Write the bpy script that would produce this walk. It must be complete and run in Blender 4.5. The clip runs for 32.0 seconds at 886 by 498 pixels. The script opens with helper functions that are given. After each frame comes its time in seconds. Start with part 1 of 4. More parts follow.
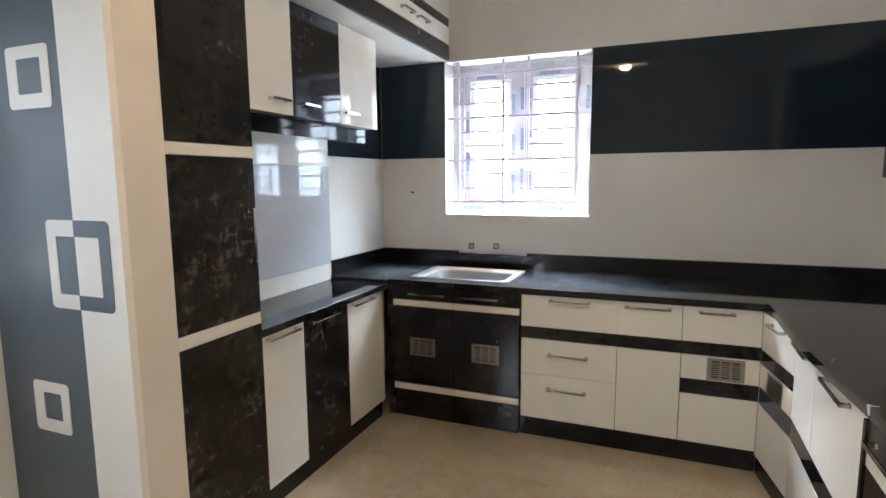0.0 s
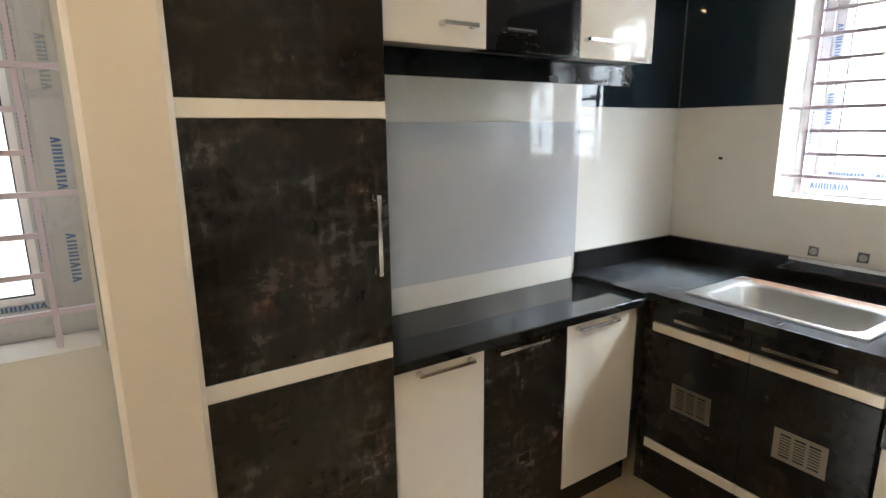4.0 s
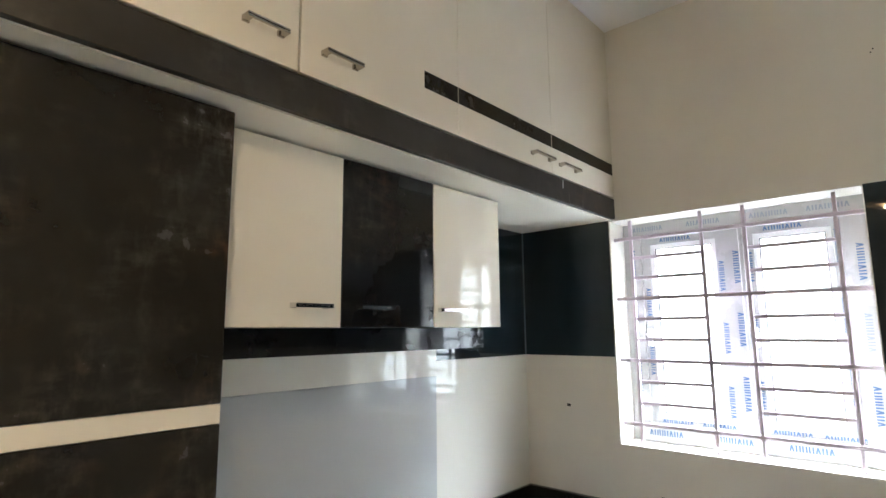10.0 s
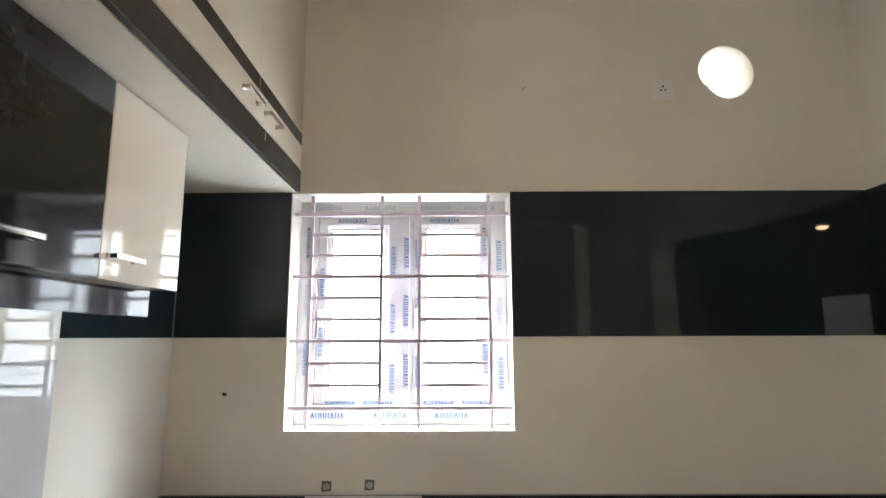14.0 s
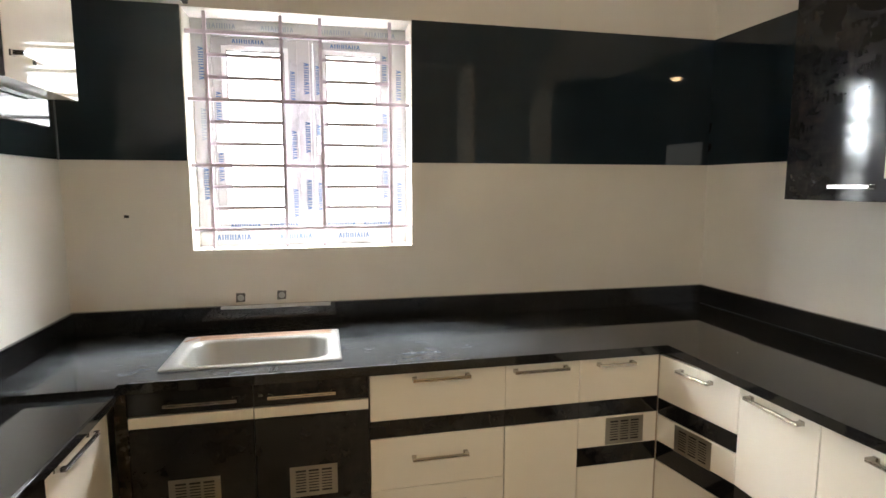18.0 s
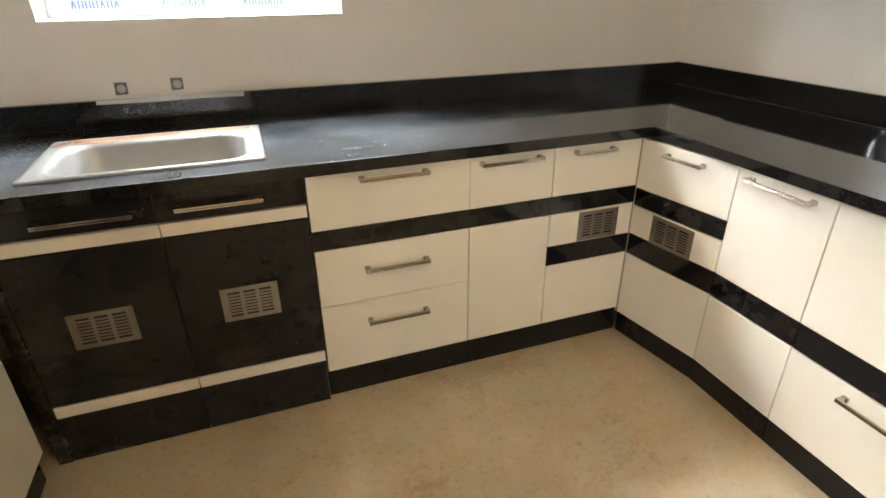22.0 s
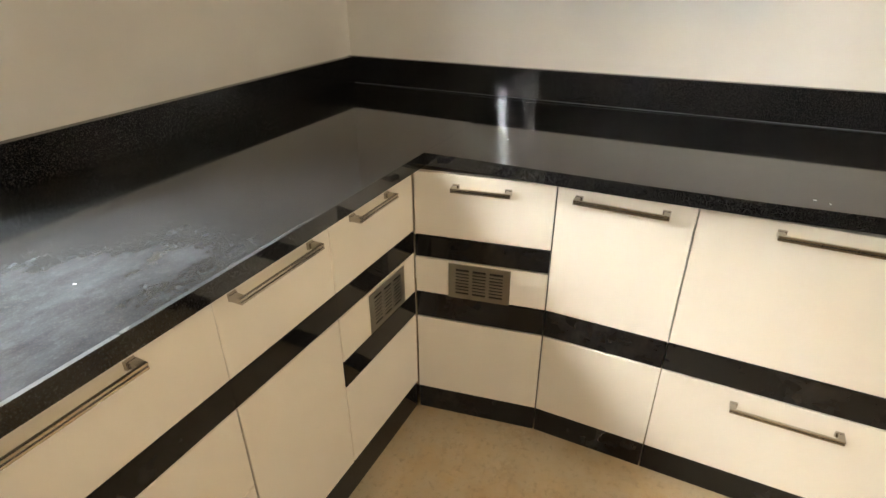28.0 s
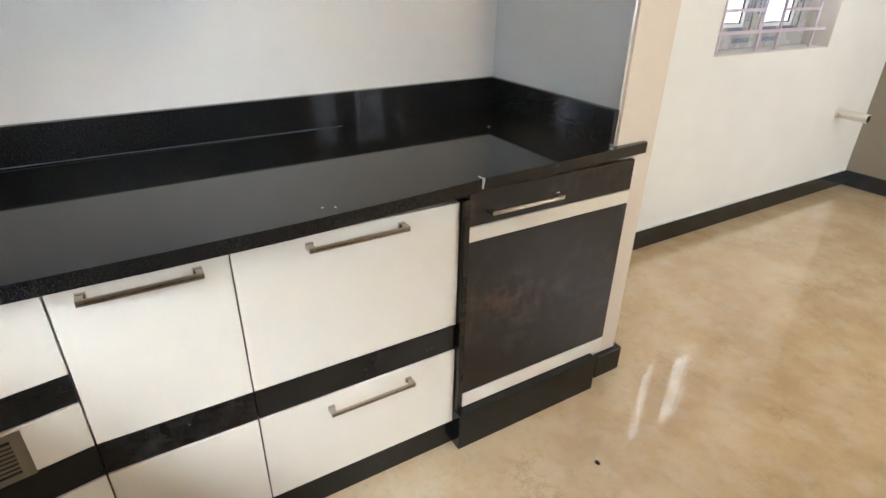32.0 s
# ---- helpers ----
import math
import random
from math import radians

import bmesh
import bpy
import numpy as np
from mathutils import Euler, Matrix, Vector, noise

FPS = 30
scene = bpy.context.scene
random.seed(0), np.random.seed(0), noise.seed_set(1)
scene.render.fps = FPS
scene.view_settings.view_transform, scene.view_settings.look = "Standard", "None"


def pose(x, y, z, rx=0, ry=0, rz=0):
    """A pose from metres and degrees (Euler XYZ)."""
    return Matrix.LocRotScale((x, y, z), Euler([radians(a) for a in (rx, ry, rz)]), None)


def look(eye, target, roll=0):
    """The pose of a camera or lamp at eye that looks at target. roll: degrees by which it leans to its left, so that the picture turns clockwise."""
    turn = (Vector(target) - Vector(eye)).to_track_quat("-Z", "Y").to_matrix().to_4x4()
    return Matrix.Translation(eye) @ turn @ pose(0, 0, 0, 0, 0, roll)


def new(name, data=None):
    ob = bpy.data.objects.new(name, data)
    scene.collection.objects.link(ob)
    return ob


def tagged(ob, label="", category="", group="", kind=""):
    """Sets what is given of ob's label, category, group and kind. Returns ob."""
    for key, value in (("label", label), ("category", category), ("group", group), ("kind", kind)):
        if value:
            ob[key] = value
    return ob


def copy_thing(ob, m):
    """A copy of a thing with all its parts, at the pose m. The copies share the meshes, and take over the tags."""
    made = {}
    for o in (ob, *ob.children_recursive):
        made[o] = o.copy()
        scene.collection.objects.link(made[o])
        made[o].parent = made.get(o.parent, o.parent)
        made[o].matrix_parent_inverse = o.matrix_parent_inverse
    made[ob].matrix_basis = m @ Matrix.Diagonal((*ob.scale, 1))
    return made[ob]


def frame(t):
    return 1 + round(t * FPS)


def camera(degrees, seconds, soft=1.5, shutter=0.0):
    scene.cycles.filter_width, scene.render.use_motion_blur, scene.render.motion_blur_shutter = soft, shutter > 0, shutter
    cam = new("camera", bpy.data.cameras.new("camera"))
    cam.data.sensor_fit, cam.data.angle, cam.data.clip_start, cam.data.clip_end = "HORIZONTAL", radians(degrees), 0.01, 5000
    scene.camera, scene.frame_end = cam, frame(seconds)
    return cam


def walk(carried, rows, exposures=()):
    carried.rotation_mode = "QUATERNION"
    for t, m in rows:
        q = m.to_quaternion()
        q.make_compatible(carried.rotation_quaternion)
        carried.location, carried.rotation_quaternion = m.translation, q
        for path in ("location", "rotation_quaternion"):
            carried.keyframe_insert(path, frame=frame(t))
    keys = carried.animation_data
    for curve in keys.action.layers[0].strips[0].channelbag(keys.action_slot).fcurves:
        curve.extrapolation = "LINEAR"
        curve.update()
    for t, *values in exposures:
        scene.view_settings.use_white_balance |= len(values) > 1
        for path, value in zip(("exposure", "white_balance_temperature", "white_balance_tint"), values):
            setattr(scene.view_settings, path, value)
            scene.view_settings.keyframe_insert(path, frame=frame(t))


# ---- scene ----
cam = camera(78.3, 32.0)
PATH = [
    (0, (0.028, 0.302, 1.447), (-0.716, 2.141, 1.194), -0.5),
    (0.5, (-0.029, 0.442, 1.452), (-0.899, 2.22, 1.17), -0.4),
    (1, (-0.078, 0.574, 1.461), (-1.11, 2.261, 1.157), -0.6),
    (1.5, (-0.04, 0.721, 1.482), (-1.284, 2.253, 1.155), -0.5),
    (2, (0.009, 0.883, 1.476), (-1.41, 2.247, 1.124), -0.6),
    (2.5, (-0.009, 1.023, 1.448), (-1.524, 2.269, 1.057), -0.7),
    (4.5, (-0.204, 1.401, 1.533), (-1.87, 2.425, 1.113), -0.5),
    (5, (-0.209, 1.453, 1.559), (-1.901, 2.44, 1.158), -0.6),
    (5.5, (-0.193, 1.489, 1.599), (-1.904, 2.462, 1.244), -0.6),
    (6, (-0.172, 1.517, 1.623), (-1.896, 2.498, 1.363), -0.6),
    (6.5, (-0.155, 1.543, 1.644), (-1.878, 2.545, 1.475), -0.5),
    (7, (-0.133, 1.568, 1.658), (-1.847, 2.594, 1.565), -0.6),
    (7.5, (-0.163, 1.557, 1.662), (-1.837, 2.652, 1.627), -0.6),
    (8, (-0.196, 1.526, 1.682), (-1.807, 2.712, 1.7), -0.5),
    (8.5, (-0.214, 1.49, 1.703), (-1.761, 2.756, 1.786), -0.4),
    (9, (-0.284, 1.464, 1.719), (-1.736, 2.83, 1.882), -0.3),
    (9.5, (-0.246, 1.432, 1.727), (-1.65, 2.835, 1.973), -0.6),
    (10, (-0.276, 1.401, 1.727), (-1.588, 2.881, 2.022), -0.5),
    (10.5, (-0.343, 1.387, 1.716), (-1.524, 2.968, 2.034), -0.2),
    (11, (-0.34, 1.398, 1.709), (-1.419, 3.05, 2.034), -0.5),
    (11.5, (-0.382, 1.455, 1.69), (-1.307, 3.199, 2.015), -0.4),
    (12, (-0.441, 1.51, 1.674), (-1.173, 3.342, 2.007), -0.2),
    (12.5, (-0.481, 1.529, 1.658), (-1.037, 3.422, 1.987), -0.2),
    (13, (-0.569, 1.516, 1.63), (-0.935, 3.453, 1.964), -0.1),
    (13.5, (-0.63, 1.498, 1.62), (-0.826, 3.461, 1.949), -0.1),
    (14, (-0.707, 1.486, 1.598), (-0.713, 3.46, 1.916), -0.2),
    (14.5, (-0.732, 1.478, 1.574), (-0.592, 3.454, 1.849), -0.1),
    (15, (-0.747, 1.464, 1.568), (-0.488, 3.438, 1.752), 0.1),
    (15.5, (-0.71, 1.436, 1.545), (-0.38, 3.406, 1.648), -0.0),
    (17.5, (-0.804, 1.331, 1.497), (-0.399, 3.282, 1.319), 0.0),
    (18, (-0.84, 1.308, 1.492), (-0.404, 3.246, 1.259), -0.0),
    (18.5, (-0.884, 1.28, 1.471), (-0.406, 3.202, 1.195), -0.1),
    (19, (-0.909, 1.281, 1.461), (-0.402, 3.184, 1.115), -0.0),
    (19.5, (-0.926, 1.276, 1.429), (-0.396, 3.16, 1.015), -0.2),
    (20, (-0.932, 1.311, 1.393), (-0.376, 3.164, 0.886), -0.3),
    (20.5, (-0.924, 1.391, 1.353), (-0.335, 3.2, 0.735), -0.5),
    (21, (-0.864, 1.49, 1.339), (-0.272, 3.249, 0.594), -0.4),
    (21.5, (-0.832, 1.585, 1.336), (-0.227, 3.292, 0.488), -0.3),
    (22, (-0.816, 1.675, 1.318), (-0.209, 3.36, 0.428), -0.5),
    (22.5, (-0.801, 1.792, 1.319), (-0.197, 3.464, 0.403), -0.5),
    (23, (-0.814, 1.864, 1.319), (-0.187, 3.525, 0.399), -0.6),
    (23.5, (-0.81, 1.923, 1.307), (-0.177, 3.582, 0.386), -0.5),
    (24, (-0.781, 2.0, 1.294), (-0.128, 3.648, 0.368), -0.9),
    (24.5, (-0.74, 2.086, 1.307), (-0.037, 3.715, 0.383), -0.8),
    (26.5, (-0.737, 2.363, 1.3), (0.432, 3.691, 0.367), -0.5),
    (27, (-0.76, 2.415, 1.303), (0.563, 3.584, 0.363), -0.4),
    (27.5, (-0.709, 2.484, 1.286), (0.753, 3.473, 0.346), -0.4),
    (28, (-0.659, 2.551, 1.286), (0.921, 3.337, 0.344), -0.2),
    (28.5, (-0.631, 2.601, 1.284), (1.039, 3.176, 0.346), 0.1),
    (29, (-0.63, 2.665, 1.292), (1.103, 3.022, 0.359), 0.4),
    (29.5, (-0.625, 2.715, 1.297), (1.143, 2.846, 0.371), 0.8),
    (30, (-0.615, 2.753, 1.288), (1.158, 2.653, 0.369), 1.1),
    (30.5, (-0.608, 2.782, 1.29), (1.14, 2.458, 0.374), 1.2),
    (31, (-0.569, 2.774, 1.291), (1.13, 2.235, 0.384), 1.1),
    (31.5, (-0.516, 2.725, 1.309), (1.106, 1.991, 0.398), 1.1),
    (32, (-0.485, 2.672, 1.312), (1.034, 1.74, 0.405), 1.2),
]
EXPOSURES = [(0.0, 2.2, 5450, 10), (1.0, 2.3, 5800, 10), (2.0, 2.24, 6080, 10), (6.0, 2.2, 5760, 6), (9.0, 2.08, 5860, 6), (11.5, 2.16, 5830, 6), (13.0, 2.19, 5930, 7), (14.2, 2.0, 6180, 10), (15.0, 1.94, 6300, 10), (18.0, 2.1, 6550, 10), (21.0, 2.52, 6450, 10), (24.0, 2.63, 6550, 10), (28.0, 2.54, 6850, 10), (30.0, 2.6, 6350, 10), (32.0, 2.42, 5780, 10)]
walk(cam, [(t, look(eye, target, roll)) for t, eye, target, roll in PATH], EXPOSURES)

# ---- world and lights ----
world = bpy.data.worlds.new("world")
scene.world = world
world.use_nodes = True
wn, wl = world.node_tree.nodes, world.node_tree.links
sky = wn.new("ShaderNodeTexSky")
sky.sky_type, sky.sun_disc = "NISHITA", False
sky.sun_elevation, sky.sun_rotation = radians(55), radians(-40)
wl.new(sky.outputs["Color"], wn["Background"].inputs["Color"])
wn["Background"].inputs["Strength"].default_value = 0.12


def window_light(name, m, wide, high, watts, colour):
    data = bpy.data.lights.new(name, "AREA")
    data.shape, data.size, data.size_y, data.energy, data.color = "RECTANGLE", wide, high, watts, colour
    ob = new(name, data)
    ob.matrix_world = m
    return ob


# sky light falling steeply in through the kitchen window
window_light("kitchen_sky_light_west", look((-2.7, 5.7, 4.7), (-0.7, 3.2, 1.0)), 2.6, 2.2, 1000, (0.93, 0.97, 1.0))
window_light("kitchen_sky_light_east", look((1.1, 5.7, 4.7), (-1.0, 3.2, 1.0)), 2.6, 2.2, 700, (0.93, 0.97, 1.0))
window_light("kitchen_sky_light_low", look((-3.7, 5.6, 2.7), (1.0, 2.5, 0.95)), 2.0, 1.8, 230, (0.88, 0.95, 1.0))
# fill lamp in an added, unseen opening of the hall's left wall
window_light("hall_fill_lamp", look((-1.93, -0.85, 1.52), (1.2, -0.2, 1.35)), 1.38, 1.14, 8.0, (1.0, 0.94, 0.84))
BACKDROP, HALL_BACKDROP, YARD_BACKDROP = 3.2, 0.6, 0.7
LINTEL_LAMP_GLOW = 85.0


# ---- materials ----
def material(name, base, rough=0.5, metal=0.0, spec=0.5, coat=0.0):
    m = bpy.data.materials.new(name)
    m.use_nodes = True
    p = m.node_tree.nodes["Principled BSDF"]
    p.inputs["Base Color"].default_value = (*base, 1)
    p.inputs["Roughness"].default_value = rough
    p.inputs["Metallic"].default_value = metal
    p.inputs["Specular IOR Level"].default_value = spec
    p.inputs["Coat Weight"].default_value = coat
    p.inputs["Coat Roughness"].default_value = 0.04
    return m


def noise_tex(m, scale, detail=4.0, rough=0.55, stretch=None):
    n, l = m.node_tree.nodes, m.node_tree.links
    geo = n.new("ShaderNodeNewGeometry")
    t = n.new("ShaderNodeTexNoise")
    t.inputs["Scale"].default_value, t.inputs["Detail"].default_value, t.inputs["Roughness"].default_value = scale, detail, rough
    src = geo.outputs["Position"]
    if stretch:
        v = n.new("ShaderNodeVectorMath")
        v.operation = "MULTIPLY"
        v.inputs[1].default_value = stretch
        l.new(src, v.inputs[0])
        src = v.outputs[0]
    l.new(src, t.inputs["Vector"])
    return t.outputs["Fac"]


def ramp(m, fac, stops):
    n, l = m.node_tree.nodes, m.node_tree.links
    r = n.new("ShaderNodeValToRGB")
    e = r.color_ramp.elements
    while len(e) < len(stops):
        e.new(0.5)
    for el, (pos, col) in zip(e, stops):
        el.position = pos
        el.color = (*col, 1) if len(col) == 3 else col
    l.new(fac, r.inputs["Fac"])
    return r.outputs["Color"]


def mixed(m, fac, a, b, mode="MIX"):
    n, l = m.node_tree.nodes, m.node_tree.links
    x = n.new("ShaderNodeMix")
    x.data_type, x.blend_type = "RGBA", mode
    for k, v in ((0, fac), (6, a), (7, b)):
        if isinstance(v, (int, float)):
            x.inputs[k].default_value = v
        elif isinstance(v, tuple):
            x.inputs[k].default_value = (*v, 1)
        else:
            l.new(v, x.inputs[k])
    return x.outputs[2]


def math_node(m, op, a, b=0.0, clamp=False):
    n, l = m.node_tree.nodes, m.node_tree.links
    x = n.new("ShaderNodeMath")
    x.operation, x.use_clamp = op, clamp
    for k, v in ((0, a), (1, b)):
        if isinstance(v, (int, float)):
            x.inputs[k].default_value = v
        else:
            l.new(v, x.inputs[k])
    return x.outputs[0]


def plug(m, socket, out):
    m.node_tree.links.new(out, m.node_tree.nodes["Principled BSDF"].inputs[socket])


def bumped(m, fac, strength, distance=0.002):
    n, l = m.node_tree.nodes, m.node_tree.links
    b = n.new("ShaderNodeBump")
    b.inputs["Strength"].default_value, b.inputs["Distance"].default_value = strength, distance
    l.new(fac, b.inputs["Height"])
    plug(m, "Normal", b.outputs["Normal"])


def grey(v):
    return (v, v, v)


def painted(name, base, rough, vary=0.06, bump=0.15, spec=0.5):
    m = material(name, base, rough, 0.0, spec)
    lo = tuple(c * (1 - vary) for c in base)
    hi = tuple(min(1, c * (1 + vary * 0.6)) for c in base)
    big = noise_tex(m, 1.7, 3)
    plug(m, "Base Color", ramp(m, big, [(0.3, lo), (0.7, hi)]))
    fine = noise_tex(m, 90, 3)
    plug(m, "Roughness", ramp(m, noise_tex(m, 5, 4), [(0.3, grey(max(0.02, rough * 0.8))), (0.75, grey(rough * 1.25))]))
    bumped(m, fine, bump, 0.001)
    return m


WALL = painted("wall_paint", (0.775, 0.735, 0.66), 0.45)
WALL_GLOSS = painted("wall_enamel", (0.82, 0.785, 0.71), 0.055, 0.04, 0.0)
BEIGE = painted("stub_paint", (0.71, 0.615, 0.495), 0.5)
CEILING = painted("ceiling_paint", (0.90, 0.91, 0.91), 0.6)
TAUPE = painted("taupe_paint", (0.28, 0.245, 0.19), 0.5)
HALL_WHITE = painted("hall_paint", (0.80, 0.79, 0.74), 0.45)
DECOR_DARK = painted("decor_dark_paint", (0.085, 0.108, 0.125), 0.4, 0.15)
DECOR_LIGHT = painted("decor_light_paint", (0.72, 0.70, 0.64), 0.45)
GREY_GLOSS = painted("grey_gloss_laminate", (0.47, 0.485, 0.49), 0.018, 0.04, 0.0, 0.36)
PALE_GLOSS = painted("pale_grey_gloss_laminate", (0.62, 0.63, 0.61), 0.05, 0.04, 0.0)
LIGHT_GLOSS = painted("white_gloss_laminate", (0.72, 0.70, 0.63), 0.018, 0.03, 0.0, 0.38)
SOFFIT = painted("soffit_white", (0.80, 0.76, 0.66), 0.4)


def cream_laminate():
    m = material("cream_laminate", (0.80, 0.75, 0.65), 0.05, 0.0, 0.36)
    plug(m, "Base Color", ramp(m, noise_tex(m, 2.3, 3), [(0.3, (0.78, 0.715, 0.595)), (0.7, (0.82, 0.76, 0.645))]))
    smear = noise_tex(m, 7, 5, 0.6, (1.0, 1.0, 0.35))
    plug(m, "Roughness", ramp(m, smear, [(0.3, grey(0.025)), (0.7, grey(0.07))]))
    bumped(m, noise_tex(m, 9, 2), 0.05, 0.002)
    return m


def black_laminate(name, tone, dust, rough):
    m = material(name, tone, rough, 0.0, 0.34)
    # dry wipe marks: soft scruffy strokes across and up, gathered here and there, some of them rusty
    across = ramp(m, noise_tex(m, 12, 6, 0.58, (1.0, 1.0, 2.5)), [(0.46, grey(0)), (0.98, grey(1))])
    upward = ramp(m, noise_tex(m, 14, 6, 0.58, (2.3, 2.3, 1.0)), [(0.48, grey(0)), (0.98, grey(1))])
    area = ramp(m, noise_tex(m, 4.6, 3, 0.5), [(0.42, grey(0)), (0.74, grey(1))])
    strokes = math_node(m, "MULTIPLY", math_node(m, "ADD", across, upward), area)
    amount = math_node(m, "MULTIPLY", strokes, dust, True)
    tint = ramp(m, noise_tex(m, 5.0, 2), [(0.42, (0.150, 0.140, 0.125)), (0.54, (0.160, 0.125, 0.098)), (0.62, (0.185, 0.115, 0.078)), (0.72, (0.26, 0.115, 0.060))])
    cloud = noise_tex(m, 3.2, 6, 0.6)
    cast = ramp(m, cloud, [(0.28, tuple(c * (1 - 0.55 * dust) for c in tone)), (0.74, tuple(c * (1 + 0.9 * dust) for c in tone))])
    plug(m, "Base Color", mixed(m, amount, cast, tint))
    haze = math_node(m, "MULTIPLY", ramp(m, noise_tex(m, 6.5, 6, 0.62), [(0.34, grey(0)), (0.72, grey(1))]), 0.10 * dust)
    plug(m, "Roughness", math_node(m, "ADD", math_node(m, "ADD", math_node(m, "MULTIPLY", amount, 0.25), rough), haze))
    bumped(m, noise_tex(m, 320, 2, 0.5, (1.0, 1.0, 2.0)), 0.05 * min(1.0, dust * 2), 0.0006)
    return m


def granite():
    m = material("black_granite", (0.012, 0.012, 0.013), 0.09)
    speck = noise_tex(m, 360, 3, 0.62)
    base = ramp(m, speck, [(0.40, (0.005, 0.005, 0.006)), (0.55, (0.012, 0.012, 0.012)), (0.64, (0.032, 0.030, 0.028)), (0.74, (0.052, 0.050, 0.046))])
    # plaster dust lying on the slabs round the sink
    n, l = m.node_tree.nodes, m.node_tree.links
    geo = n.new("ShaderNodeNewGeometry")
    sep, nor = n.new("ShaderNodeSeparateXYZ"), n.new("ShaderNodeSeparateXYZ")
    l.new(geo.outputs["Position"], sep.inputs[0])
    l.new(geo.outputs["Normal"], nor.inputs[0])
    q, d = n.new("ShaderNodeVectorMath"), n.new("ShaderNodeVectorMath")
    q.operation, d.operation = "MULTIPLY", "DISTANCE"
    q.inputs[1].default_value = (0.6, 1.0, 1.0)
    d.inputs[1].default_value = (-0.40, 3.36, 0.855)
    l.new(geo.outputs["Position"], q.inputs[0])
    l.new(q.outputs[0], d.inputs[0])
    frayed = math_node(m, "ADD", d.outputs["Value"], math_node(m, "MULTIPLY", math_node(m, "SUBTRACT", noise_tex(m, 4, 3, 0.5), 0.5), 0.6))
    near = ramp(m, frayed, [(0.05, grey(1)), (0.30, grey(0.65)), (0.66, grey(0))])
    # a second patch in the corner left of the sink, and a wiped strip along its front rim
    d2 = n.new("ShaderNodeVectorMath")
    d2.operation = "DISTANCE"
    d2.inputs[1].default_value = (-0.96, 3.46, 0.855)
    l.new(q.outputs[0], d2.inputs[0])
    frayed2 = math_node(m, "ADD", d2.outputs["Value"], math_node(m, "MULTIPLY", math_node(m, "SUBTRACT", noise_tex(m, 6, 3, 0.5), 0.5), 0.3))
    near = math_node(m, "MAXIMUM", near, ramp(m, frayed2, [(0.05, grey(1.0)), (0.22, grey(0.6)), (0.36, grey(0))]))
    strip = math_node(m, "MULTIPLY", math_node(m, "LESS_THAN", sep.outputs["Y"], 3.282), ramp(m, math_node(m, "ADD", sep.outputs["X"], 1.5), [(0.0, grey(0)), (0.04, grey(0.75)), (0.66, grey(0.75)), (0.80, grey(0))]))
    strip = math_node(m, "MULTIPLY", strip, math_node(m, "GREATER_THAN", sep.outputs["Y"], 3.14))
    near = math_node(m, "MAXIMUM", near, strip)
    cloud = ramp(m, noise_tex(m, 5, 4, 0.55), [(0.20, grey(0.25)), (0.85, grey(1.0))])
    streak = ramp(m, noise_tex(m, 24, 4, 0.6, (0.5, 1.3, 1.0)), [(0.28, grey(0.45)), (0.74, grey(1))])
    crumb = ramp(m, noise_tex(m, 60, 4, 0.62), [(0.55, grey(0)), (0.64, grey(1))])
    edge = math_node(m, "MULTIPLY", math_node(m, "LESS_THAN", sep.outputs["Y"], 3.192), math_node(m, "GREATER_THAN", sep.outputs["Z"], 0.851))
    edge = math_node(m, "MULTIPLY", edge, math_node(m, "GREATER_THAN", sep.outputs["Y"], 3.18))
    flat = math_node(m, "GREATER_THAN", nor.outputs["Z"], 0.9)
    body = math_node(m, "ADD", math_node(m, "MULTIPLY", cloud, math_node(m, "MULTIPLY", streak, 1.05)), math_node(m, "ADD", math_node(m, "MULTIPLY", crumb, 0.13), math_node(m, "MULTIPLY", edge, 0.5)))
    dust = math_node(m, "MULTIPLY", math_node(m, "MULTIPLY", near, flat), body, True)
    plug(m, "Base Color", mixed(m, math_node(m, "MULTIPLY", dust, 0.75), base, (0.170, 0.193, 0.215)))
    plug(m, "Specular IOR Level", math_node(m, "ADD", math_node(m, "MULTIPLY", dust, 0.2), 0.42))
    film = ramp(m, noise_tex(m, 4, 4), [(0.3, grey(0.03)), (0.75, grey(0.07))])
    plug(m, "Roughness", math_node(m, "ADD", film, math_node(m, "MULTIPLY", dust, 0.34)))
    return m


